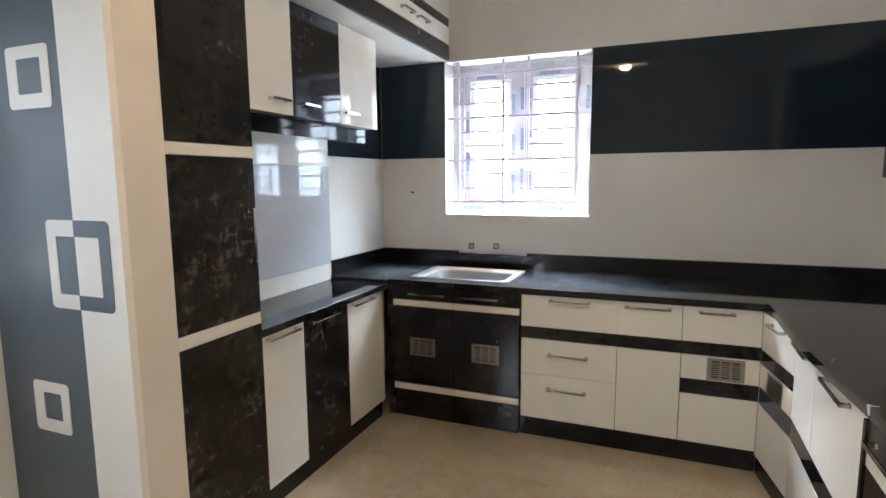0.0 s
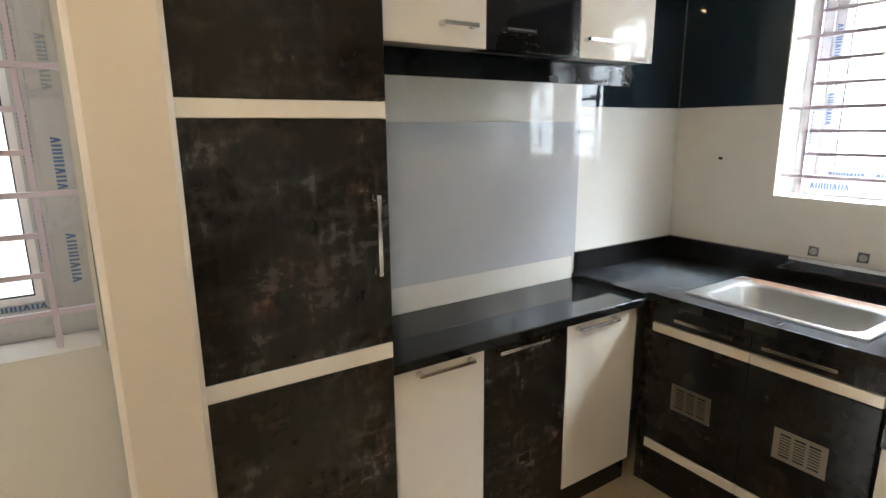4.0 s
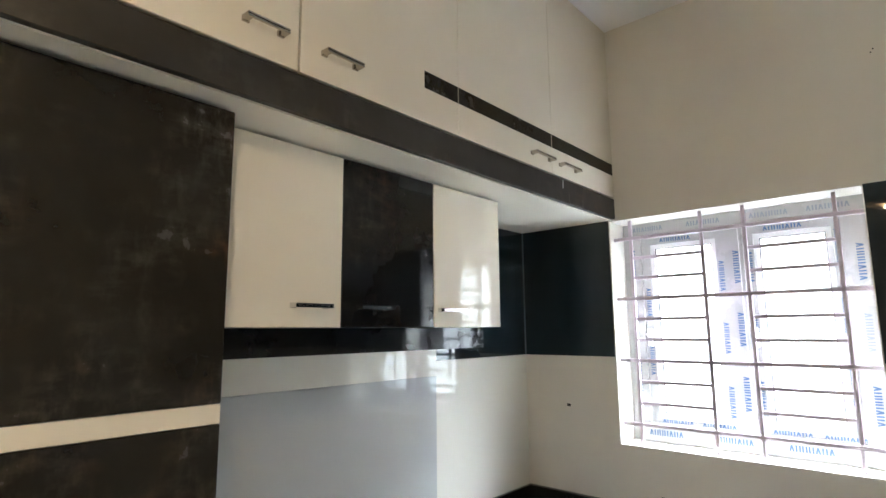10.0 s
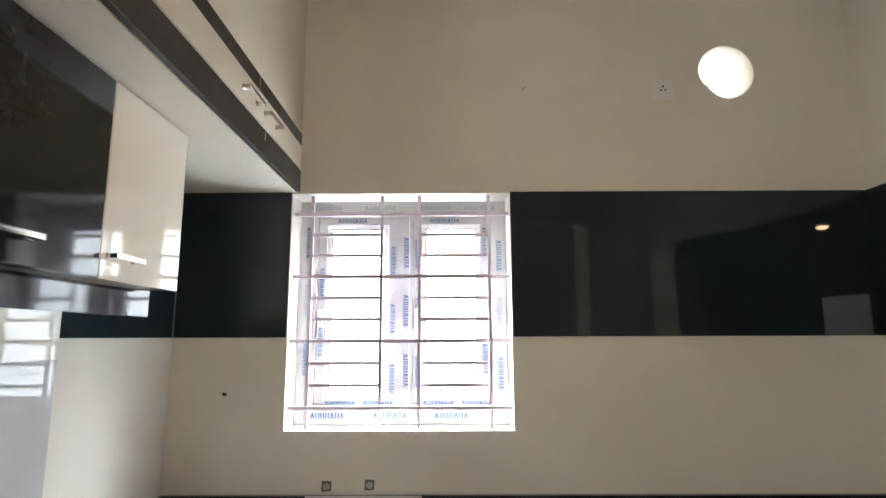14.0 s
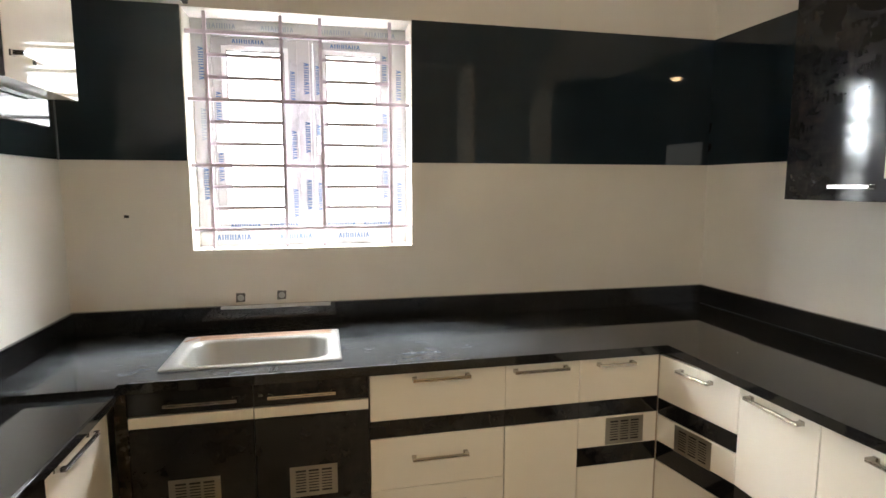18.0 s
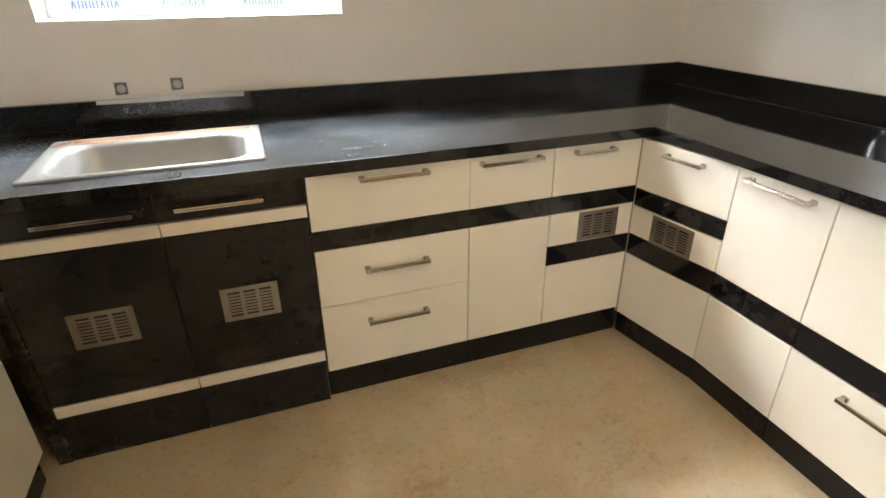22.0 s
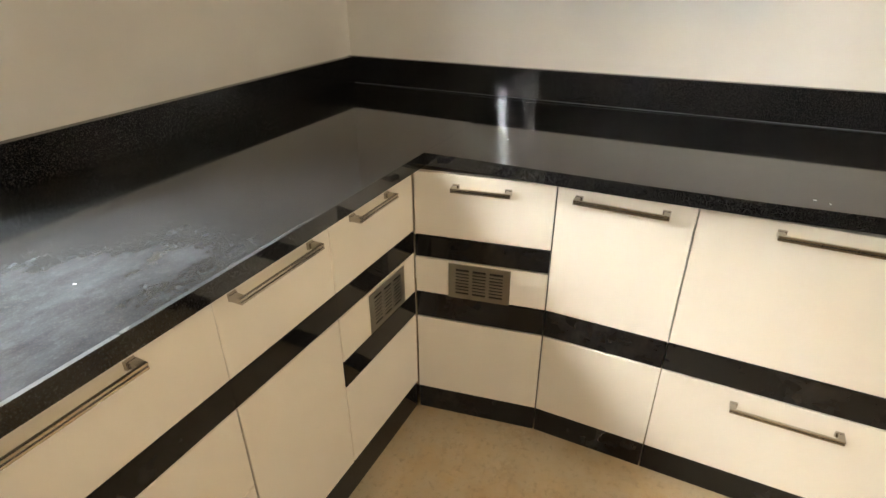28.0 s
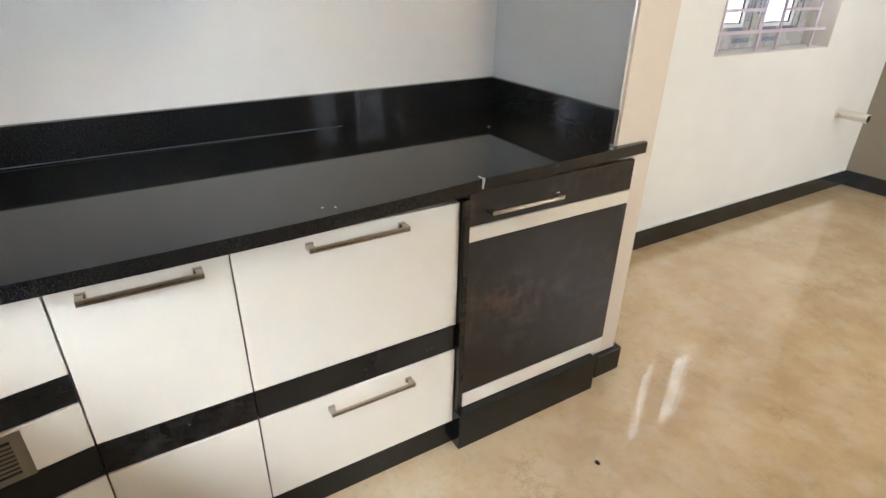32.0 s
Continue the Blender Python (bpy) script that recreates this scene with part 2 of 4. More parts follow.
def floor_tiles():
    m = material("polished_beige_floor", (0.5, 0.42, 0.31), 0.2)
    cloud = ramp(m, noise_tex(m, 2.4, 6, 0.62), [(0.26, (0.45, 0.32, 0.165)), (0.5, (0.56, 0.415, 0.235)), (0.74, (0.66, 0.53, 0.35))])
    dust = ramp(m, noise_tex(m, 8, 5, 0.62), [(0.46, grey(0)), (0.80, grey(1))])
    dirt = ramp(m, noise_tex(m, 21, 4, 0.6), [(0.56, grey(0)), (0.80, grey(1))])
    c = mixed(m, math_node(m, "MULTIPLY", dust, 0.5), cloud, (0.68, 0.60, 0.47))
    plug(m, "Base Color", mixed(m, math_node(m, "MULTIPLY", dirt, 0.32), c, (0.27, 0.20, 0.12)))
    n, l = m.node_tree.nodes, m.node_tree.links
    geo, sep = n.new("ShaderNodeNewGeometry"), n.new("ShaderNodeSeparateXYZ")
    l.new(geo.outputs["Position"], sep.inputs[0])
    # the kitchen floor still lies under building dust, the hall has been mopped
    trod = ramp(m, math_node(m, "MULTIPLY", math_node(m, "SUBTRACT", sep.outputs["Y"], 1.2), 0.6, True), [(0.0, grey(0.0)), (1.0, grey(0.13))])
    plug(m, "Roughness", math_node(m, "ADD", ramp(m, noise_tex(m, 4, 7, 0.65), [(0.25, grey(0.02)), (0.85, grey(0.08))]), trod))
    n["Principled BSDF"].inputs["Coat Weight"].default_value = 0.65
    n["Principled BSDF"].inputs["Coat Roughness"].default_value = 0.025
    vein = ramp(m, noise_tex(m, 5.5, 8, 0.72), [(0.47, grey(0)), (0.50, grey(1)), (0.53, grey(0))])
    scuff = ramp(m, noise_tex(m, 3.0, 3, 0.5), [(0.52, grey(0)), (0.62, grey(1))])
    mark = math_node(m, "MULTIPLY", math_node(m, "MULTIPLY", vein, scuff), 0.30)
    base = n["Principled BSDF"].inputs["Base Color"].links[0].from_socket
    # grey building dust and grit, swept into clouds
    swept = math_node(m, "MULTIPLY", math_node(m, "MULTIPLY", trod, 5.2), ramp(m, noise_tex(m, 5.2, 7, 0.66), [(0.36, grey(0.10)), (0.62, grey(1.0))]), True)
    base = mixed(m, swept, base, (0.50, 0.44, 0.315))
    grit = ramp(m, noise_tex(m, 48, 5, 0.7), [(0.54, grey(0)), (0.70, grey(1))])
    base = mixed(m, math_node(m, "MULTIPLY", math_node(m, "MULTIPLY", grit, trod), 4.0, True), base, (0.27, 0.225, 0.15))
    plug(m, "Base Color", mixed(m, mark, base, (0.24, 0.17, 0.10)))
    bumped(m, noise_tex(m, 11, 3, 0.5), 0.03, 0.003)
    return m


def brushed(name, base, rough):
    return material(name, base, rough, 1.0)


CREAM = cream_laminate()
BLACK = black_laminate("black_laminate", (0.0120, 0.0098, 0.0070), 0.80, 0.19)
BLACK_DULL = black_laminate("dull_black_laminate", (0.0150, 0.0115, 0.0080), 0.68, 0.30)
BLACK_PLAIN = black_laminate("black_laminate_strip", (0.0080, 0.0080, 0.0085), 0.25, 0.045)
FASCIA = black_laminate("dusty_black_laminate", (0.029, 0.0255, 0.022), 0.6, 0.40)
BLACK_SATIN = black_laminate("black_laminate_satin", (0.0095, 0.0095, 0.0100), 0.30, 0.16)
BLACK_CLEAN = black_laminate("black_laminate_wiped", (0.010, 0.0105, 0.0115), 0.30, 0.05)
GRANITE = granite()
FLOOR = floor_tiles()
BAND = painted("dark_glossy_cladding", (0.016, 0.025, 0.033), 0.022, 0.2, 0.0)
BEAD = painted("grey_corner_bead", (0.10, 0.115, 0.13), 0.4)
CORNER_EDGE = painted("brown_corner_edge", (0.36, 0.28, 0.20), 0.6, 0.1)
CARCASS = painted("dark_carcass_board", (0.022, 0.020, 0.018), 0.5, 0.1)
SEAM = painted("brown_board_edge", (0.10, 0.07, 0.045), 0.6, 0.1)
HANDLE = brushed("satin_nickel", (0.48, 0.44, 0.39), 0.20)
CHROME = brushed("chrome", (0.74, 0.73, 0.71), 0.13)
STEEL = material("filmed_sink_steel", (0.36, 0.355, 0.335), 0.38, 0.6)
VENT = brushed("vent_steel", (0.33, 0.31, 0.27), 0.42)
DARK_HOLE = material("dark_hollow", (0.015, 0.013, 0.012), 0.8)
UPVC = painted("white_upvc", (0.80, 0.80, 0.79), 0.3, 0.03, 0.03)
FILMED = painted("filmed_upvc", (0.475, 0.475, 0.465), 0.28, 0.08, 0.03)
FILM_INK = material("blue_film_ink", (0.075, 0.15, 0.30), 0.5)
FILM_FAINT = material("faint_film_ink", (0.27, 0.31, 0.36), 0.5)
BAR_PAINT = painted("mauve_primer", (0.60, 0.52, 0.58), 0.5, 0.08)
REVEAL = painted("white_reveal_plaster", (0.73, 0.695, 0.63), 0.55)
PLASTIC = painted("white_switch_plastic", (0.78, 0.77, 0.73), 0.3, 0.02, 0.02)
PIPE = painted("white_pvc_pipe", (0.74, 0.71, 0.64), 0.35, 0.05)
PIPE_CAP = painted("dusty_grey_plastic", (0.42, 0.42, 0.40), 0.5, 0.12)
SCUFF = painted("grey_scuff", (0.085, 0.08, 0.075), 0.6, 0.2)
TAPE = painted("brown_masking_tape", (0.33, 0.20, 0.125), 0.6, 0.15)
CHALK = painted("white_grout", (0.66, 0.67, 0.68), 0.7, 0.1)
MORTAR = painted("rough_mortar", (0.15, 0.145, 0.135), 0.9, 0.3, 0.6)
BOUNDARY = painted("yard_wall_plaster", (0.80, 0.83, 0.79), 0.8, 0.12)
GROUND = painted("pale_yard_ground", (0.60, 0.58, 0.54), 0.9, 0.15)


def glass():
    m = material("window_glass", (0.96, 0.98, 0.98), 0.0)
    m.node_tree.nodes["Principled BSDF"].inputs["Transmission Weight"].default_value = 1.0
    m.node_tree.nodes["Principled BSDF"].inputs["IOR"].default_value = 1.45
    return m


def glowing(name, colour, strength):
    m = material(name, (0.9, 0.88, 0.82), 0.4)
    p = m.node_tree.nodes["Principled BSDF"]
    p.inputs["Emission Color"].default_value = (*colour, 1)
    p.inputs["Emission Strength"].default_value = strength
    return m


GLASS = glass()


def backdrop_material(name, strength, colour):
    m = bpy.data.materials.new(name)
    m.use_nodes = True
    n, l = m.node_tree.nodes, m.node_tree.links
    n.remove(n["Principled BSDF"])
    e = n.new("ShaderNodeEmission")
    e.inputs["Color"].default_value, e.inputs["Strength"].default_value = (*colour, 1), strength
    l.new(e.outputs[0], n["Material Output"].inputs["Surface"])
    return m


HAZE = backdrop_material("bright_overcast", BACKDROP, (0.96, 0.985, 1.0))
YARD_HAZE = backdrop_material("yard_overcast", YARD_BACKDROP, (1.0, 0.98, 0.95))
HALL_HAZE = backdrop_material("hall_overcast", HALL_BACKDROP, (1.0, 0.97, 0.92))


# ---- building helpers ----
def add_box(bm, lo, hi, bevel=0.0):
    (x0, y0, z0), (x1, y1, z1) = lo, hi
    v = [bm.verts.new((x, y, z)) for z in (z0, z1) for x, y in ((x0, y0), (x1, y0), (x1, y1), (x0, y1))]
    faces = [bm.faces.new([v[i] for i in f]) for f in ((3, 2, 1, 0), (4, 5, 6, 7), (0, 1, 5, 4), (1, 2, 6, 5), (2, 3, 7, 6), (3, 0, 4, 7))]
    if bevel:
        edges = list({e for f in faces for e in f.edges})
        bmesh.ops.bevel(bm, geom=edges, offset=bevel, segments=1, affect="EDGES")
    return bm


def box(lo, hi, bevel=0.0015):
    return add_box(bmesh.new(), [min(a, b) for a, b in zip(lo, hi)], [max(a, b) for a, b in zip(lo, hi)], bevel)


def prism(points, axis, a, b, bevel=0.0):
    """A polygon given in the two other axes, drawn out along axis from a to b."""
    bm = bmesh.new()
    rings = []
    for w in (a, b):
        ring = []
        for p, q in points:
            ring.append(bm.verts.new({"x": (w, p, q), "y": (p, w, q), "z": (p, q, w)}[axis]))
        rings.append(ring)
    n = len(points)
    bm.faces.new(rings[0][::-1])
    bm.faces.new(rings[1])
    for i in range(n):
        bm.faces.new((rings[0][i], rings[0][(i + 1) % n], rings[1][(i + 1) % n], rings[1][i]))
    bmesh.ops.recalc_face_normals(bm, faces=bm.faces)
    if bevel:
        bmesh.ops.bevel(bm, geom=list(bm.edges), offset=bevel, segments=1, affect="EDGES")
    return bm


def sheet_with_holes(us, vs, holes, axis, a, b):
    """A slab across axis from a to b, cut by the lines us and vs, without the cells in holes."""
    bm = bmesh.new()
    put = {"x": lambda u, v, w: (w, u, v), "y": lambda u, v, w: (u, w, v), "z": lambda u, v, w: (u, v, w)}[axis]
    cells = [(i, j) for i in range(len(us) - 1) for j in range(len(vs) - 1) if (i, j) not in holes]
    vert = {}

    def at(i, j, k):
        if (i, j, k) not in vert:
            vert[i, j, k] = bm.verts.new(put(us[i], vs[j], (a, b)[k]))
        return vert[i, j, k]

    for i, j in cells:
        for k in (0, 1):
            bm.faces.new([at(i, j, k), at(i + 1, j, k), at(i + 1, j + 1, k), at(i, j + 1, k)])
        for di, dj, e in ((-1, 0, ((0, 0), (0, 1))), (1, 0, ((1, 0), (1, 1))), (0, -1, ((0, 0), (1, 0))), (0, 1, ((0, 1), (1, 1)))):
            if (i + di, j + dj) not in cells:
                (p, q), (r, s) = e
                bm.faces.new([at(i + p, j + q, 0), at(i + r, j + s, 0), at(i + r, j + s, 1), at(i + p, j + q, 1)])
    bmesh.ops.recalc_face_normals(bm, faces=bm.faces)
    return bm


def add_tube(bm, points, radius, sides=10):
    """A round bar along a chain of points."""
    rings = []
    for i, p in enumerate(points):
        p = Vector(p)
        way = (Vector(points[min(i + 1, len(points) - 1)]) - Vector(points[max(i - 1, 0)])).normalized()
        u = way.orthogonal().normalized()
        w = way.cross(u)
        rings.append([bm.verts.new(p + radius * (math.cos(k * math.tau / sides) * u + math.sin(k * math.tau / sides) * w)) for k in range(sides)])
    for r, s in zip(rings, rings[1:]):
        for k in range(sides):
            bm.faces.new((r[k], r[(k + 1) % sides], s[(k + 1) % sides], s[k]))
    bm.faces.new(rings[0][::-1])
    bm.faces.new(rings[-1])
    return bm


def mesh_of(name, bm, mat, smooth=False):
    me = bpy.data.meshes.new(name)
    bm.to_mesh(me)
    bm.free()
    me.materials.append(mat)
    if smooth:
        for p in me.polygons:
            p.use_smooth = True
    return me


def solid(name, bm, mat, label="", category="", group="", kind="", smooth=False):
    return tagged(new(name, mesh_of(name, bm, mat, smooth)), label, category, group, kind)


def thing(name, base, label, category, group="", kind=""):
    ob = new(name)
    ob.empty_display_size = 0.1
    ob.location = base
    return tagged(ob, label, category, group, kind)


def part(name, bm, mat, parent, label="", smooth=False):
    ob = new(name, mesh_of(name, bm, mat, smooth))
    ob.parent = parent
    if parent.parent is None and parent.type == "EMPTY":
        ob.matrix_parent_inverse = Matrix.Translation(-parent.location)
    return tagged(ob, label)


def bow_handle(parent, a, b, out, mat=None, label="satin metal bow handle"):
    """A bar on two posts from a to b on a front, standing off along out."""
    a, b, out = Vector(a), Vector(b), Vector(out).normalized()
    way = (b - a).normalized()
    side = way.cross(out)
    bm = bmesh.new()

    def block(o, lw, ls, lo0, lo1, taper=1.0):
        ring = []
        for h, t in ((lo0, 1.0), (lo1, taper)):
            ring.append([bm.verts.new(o + out * h + way * (sx * lw * t) + side * (sy * ls * t)) for sx, sy in ((-1, -1), (1, -1), (1, 1), (-1, 1))])
        bm.faces.new(ring[0][::-1])
        bm.faces.new(ring[1])
        for k in range(4):
            bm.faces.new((ring[0][k], ring[0][(k + 1) % 4], ring[1][(k + 1) % 4], ring[1][k]))

    span = (b - a).length
    for end, s in ((a, 1), (b, -1)):
        block(end + way * s * 0.009, 0.009, 0.0075, 0.0, 0.006, 0.86)
        block(end + way * s * 0.007, 0.007, 0.0058, 0.004, 0.0285, 0.96)
    mid = (a + b) / 2
    for s in (-1, 1):
        block(mid + side * s * 0.0037, span / 2, 0.0020, 0.0245, 0.0305, 0.995)
    block(mid, span / 2 - 0.003, 0.0019, 0.0235, 0.0268)
    bmesh.ops.recalc_face_normals(bm, faces=bm.faces)
    return part("handle", bm, mat or HANDLE, parent, label)


def vent_grille(parent, centre, u, out, wide=0.165, high=0.108):
    """A pressed steel plate with three columns of slots. u: the way along the front."""
    c, u, out = Vector(centre), Vector(u).normalized(), Vector(out).normalized()
    up = Vector((0, 0, 1))

    def plate(bm, u0, u1, v0, v1, h0, h1):
        r = [[bm.verts.new(c + u * p + up * q + out * h) for p, q in ((u0, v0), (u1, v0), (u1, v1), (u0, v1))] for h in (h0, h1)]
        bm.faces.new(r[0][::-1])
        bm.faces.new(r[1])
        for k in range(4):
            bm.faces.new((r[0][k], r[0][(k + 1) % 4], r[1][(k + 1) % 4], r[1][k]))

    w, h = wide / 2, high / 2
    back = bmesh.new()
    plate(back, -w + 0.004, w - 0.004, -h + 0.004, h - 0.004, 0.0005, 0.0012)
    bmesh.ops.recalc_face_normals(back, faces=back.faces)
    bm = bmesh.new()
    mx, my, gap = 0.020, 0.014, 0.010
    col = (wide - 2 * mx - 2 * gap) / 3
    plate(bm, -w, w, h - my, h, 0.0012, 0.0034)
    plate(bm, -w, w, -h, -h + my, 0.0012, 0.0034)
    for x0, x1 in ((-w, -w + mx), (w - mx, w), (-w + mx + col, -w + mx + col + gap), (w - mx - col - gap, w - mx - col)):
        plate(bm, x0, x1, -h + my, h - my, 0.0012, 0.0034)
    rows = 8
    pitch = (high - 2 * my) / rows
    for i in range(3):
        x0 = -w + mx + i * (col + gap)
        for k in range(1, rows):
            y = -h + my + k * pitch
            plate(bm, x0, x0 + col, y - pitch * 0.26, y + pitch * 0.26, 0.0014, 0.0040)
    bmesh.ops.recalc_face_normals(bm, faces=bm.faces)
    g = part("vent_grille", bm, VENT, parent, "slotted steel ventilation grille")
    part("backing", back, DARK_HOLE, g)
    return g


# ---- the room ----
XL, XR, YB, YH, ZC = -1.894, 1.192, 3.875, -1.74, 3.214
XH = XR + 0.024
TH = 0.23
WX0, WX1, WZ0, WZ1 = -1.396, -0.411, 1.201, 2.243
HLY0, HLY1, HLZ0, HLZ1 = 0.25, 1.312, 0.921, 2.10
HRY0, HRY1, HRZ0, HRZ1 = -0.945, 0.112, 0.966, 2.10

solid("floor", box((XL - TH, YH - TH, -0.08), (XR + TH, YB + TH, 0), 0), FLOOR, "polished beige floor, cloudy and dusty", "floor", kind="structure")
solid("ceiling", box((XL - TH, YH - TH, ZC), (XR + TH, YB + TH, ZC + 0.12), 0), CEILING, "plain white painted ceiling", "ceiling", kind="structure")
# the back wall has the window and, high up, a round opening for an exhaust fan
VX, VZ, VR, VD = 0.6145, 2.817, 0.129, 0.178


def round_opening(k, n=56):
    """Points round the exhaust opening; a lump of mortar flattens one side."""
    ring = []
    for i in range(n):
        a = i * math.tau / n
        r = VR * k * (1 - 0.09 * math.exp(-((a - radians(222)) / radians(24)) ** 2))
        ring.append((VX + r * math.cos(a), VZ + r * math.sin(a)))
    return ring


def add_rings(bm, rings):
    """Joins rings of (points, y) one to the next with faces."""
    made = [[bm.verts.new((x, y, z)) for x, z in ring] for ring, y in rings]
    for r, q in zip(made, made[1:]):
        for i in range(len(r)):
            k = (i + 1) % len(r)
            bm.faces.new((r[i], r[k], q[k], q[i]))
    return made


bm = sheet_with_holes([XL - TH, WX0, WX1, VX - 0.18, VX + 0.18, XR + TH], [0, WZ0, WZ1, VZ - 0.18, VZ + 0.18, ZC], {(1, 1), (3, 3)}, "y", YB, YB + TH)
square = []
for x, z in round_opening(1.0):
    dx, dz = x - VX, z - VZ
    k = 0.18 / max(abs(dx), abs(dz))
    square.append((VX + dx * k, VZ + dz * k))
add_rings(bm, [(square, YB), (round_opening(1.03), YB), (round_opening(1.03), YB + VD), (round_opening(1.32), YB + TH), (square, YB + TH)])
bmesh.ops.recalc_face_normals(bm, faces=bm.faces)
solid("wall_back", bm, WALL, "off-white painted wall with a barred window and a round opening", "wall", kind="structure")
bm = bmesh.new()
made = add_rings(bm, [(round_opening(1.028), YB + 0.0015), (round_opening(1.006), YB - 0.0005), (round_opening(1.0), YB + 0.004), (round_opening(1.0), YB + VD), (round_opening(1.028), YB + VD)])
for i in range(len(made[0])):
    k = (i + 1) % len(made[0])
    bm.faces.new((made[-1][i], made[-1][k], made[0][k], made[0][i]))
bmesh.ops.recalc_face_normals(bm, faces=bm.faces)
solid("exhaust_opening", bm, REVEAL, "round plastered exhaust opening full of daylight", "wall opening", kind="structure", smooth=True)
# plain baffle added round the opening's outer end to cut daylight, slot below
for lo, hi in (((VX - 0.26, YB + TH, VZ + 0.22), (VX + 0.26, YB + TH + 0.34, VZ + 0.27)), ((VX - 0.26, YB + TH, VZ - 0.20), (VX - 0.21, YB + TH + 0.34, VZ + 0.2199)), ((VX + 0.21, YB + TH, VZ - 0.20), (VX + 0.26, YB + TH + 0.34, VZ + 0.2199)), ((VX - 0.26, YB + TH + 0.3401, VZ - 0.24), (VX + 0.26, YB + TH + 0.38, VZ + 0.27)), ((VX - 0.26, YB + TH, VZ - 0.24), (VX + 0.26, YB + TH + 0.10, VZ - 0.2001))):
    solid("wall_baffle", box(lo, hi, 0), REVEAL, "plain plastered baffle added outside the exhaust opening to dim it", "wall", kind="structure")
# the opening nearer the hall's end is unseen, added for the fill lamp
solid("wall_left", sheet_with_holes([YH, -1.55, -0.15, HLY0, HLY1, YB], [0, HLZ0, HLZ1, ZC], {(1, 1), (3, 1)}, "x", XL - TH, XL), WALL_GLOSS, "off-white painted side wall", "wall", kind="structure")
solid("wall_right", box((XR, 1.268, 0), (XR + TH, YB, ZC), 0), WALL_GLOSS, "cream-white painted side wall of the kitchen", "wall", kind="structure")
solid("wall_hall_right", sheet_with_holes([YH, HRY0, HRY1, 1.2679], [0, HRZ0, HRZ1, ZC], {(1, 1)}, "x", XH, XR + TH), HALL_WHITE, "white painted hall wall with a barred window", "wall", kind="structure")
solid("wall_hall_end", box((XL - TH, YH - TH, 0), (XR + TH, YH, ZC), 0), TAUPE, "taupe painted end wall of the hall", "wall", kind="structure")
solid("ground", box((-60, -60, -0.62), (60, 60, -0.5), 0), GROUND, "pale dry ground outside the windows", "ground", kind="structure")

# bright hazy distance outside the windows
solid("backdrop", box((-6.5, 6.9, -0.45), (5.5, 6.95, 6.5), 0), HAZE, "white overcast haze outside the kitchen window", "backdrop", kind="structure")
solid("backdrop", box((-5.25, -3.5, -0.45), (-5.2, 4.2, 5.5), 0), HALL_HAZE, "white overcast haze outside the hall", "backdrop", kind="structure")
solid("boundary_wall", box((4.3, -6.5, -0.5), (4.45, 3.0, 2.35), 0.01), BOUNDARY, "pale plastered yard wall outside the hall window", "wall", kind="structure")
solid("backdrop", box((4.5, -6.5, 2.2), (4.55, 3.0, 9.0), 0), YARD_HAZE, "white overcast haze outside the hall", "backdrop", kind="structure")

# the two short walls of the partition, with an open way between them
SLX, SLY0, SLY1 = -1.305, 1.327, 1.484
SRX, SRY0, SRY1 = 0.577, 1.268, 1.437
stub_left = solid("wall_partition_left", box((XL, SLY0, 0), (SLX, SLY1, ZC), 0.012), BEIGE, "beige partition wall with painted dark band and squares", "wall", kind="structure")
solid("wall_partition_right", box((SRX, SRY0, 0), (XH, SRY1, ZC), 0.005), BEIGE, "beige partition wall end beside the counter", "wall", kind="structure")

solid("wall_lintel", box((SLX - 0.002, SRY0 + 0.002, 2.60), (SRX + 0.002, SRY1 - 0.002, ZC), 0), BEIGE, "beige lintel over the open way into the kitchen", "wall", kind="structure")

# painted front of the left partition
part("light_field", prism([(-1.503, 0.0), (SLX - 0.013, 0.0), (SLX - 0.013, ZC), (-1.503, ZC)], "y", SLY0 - 0.002, SLY0 + 0.001), DECOR_LIGHT, stub_left, "off-white painted field")
part("dark_band", prism([(XL + 0.001, 0.39), (-1.503, 0.39), (-1.503, ZC), (XL + 0.001, ZC)], "y", SLY0 - 0.002, SLY0 + 0.001), DECOR_DARK, stub_left, "dark slate painted upright band")


def rounded(x0, x1, z0, z1, r, n=4):
    pts = []
    for cx, cz, a0 in ((x1 - r, z0 + r, -90), (x1 - r, z1 - r, 0), (x0 + r, z1 - r, 90), (x0 + r, z0 + r, 180)):
        pts += [(cx + r * math.cos(radians(a0 + 90 * k / n)), cz + r * math.sin(radians(a0 + 90 * k / n))) for k in range(n + 1)]
    return pts


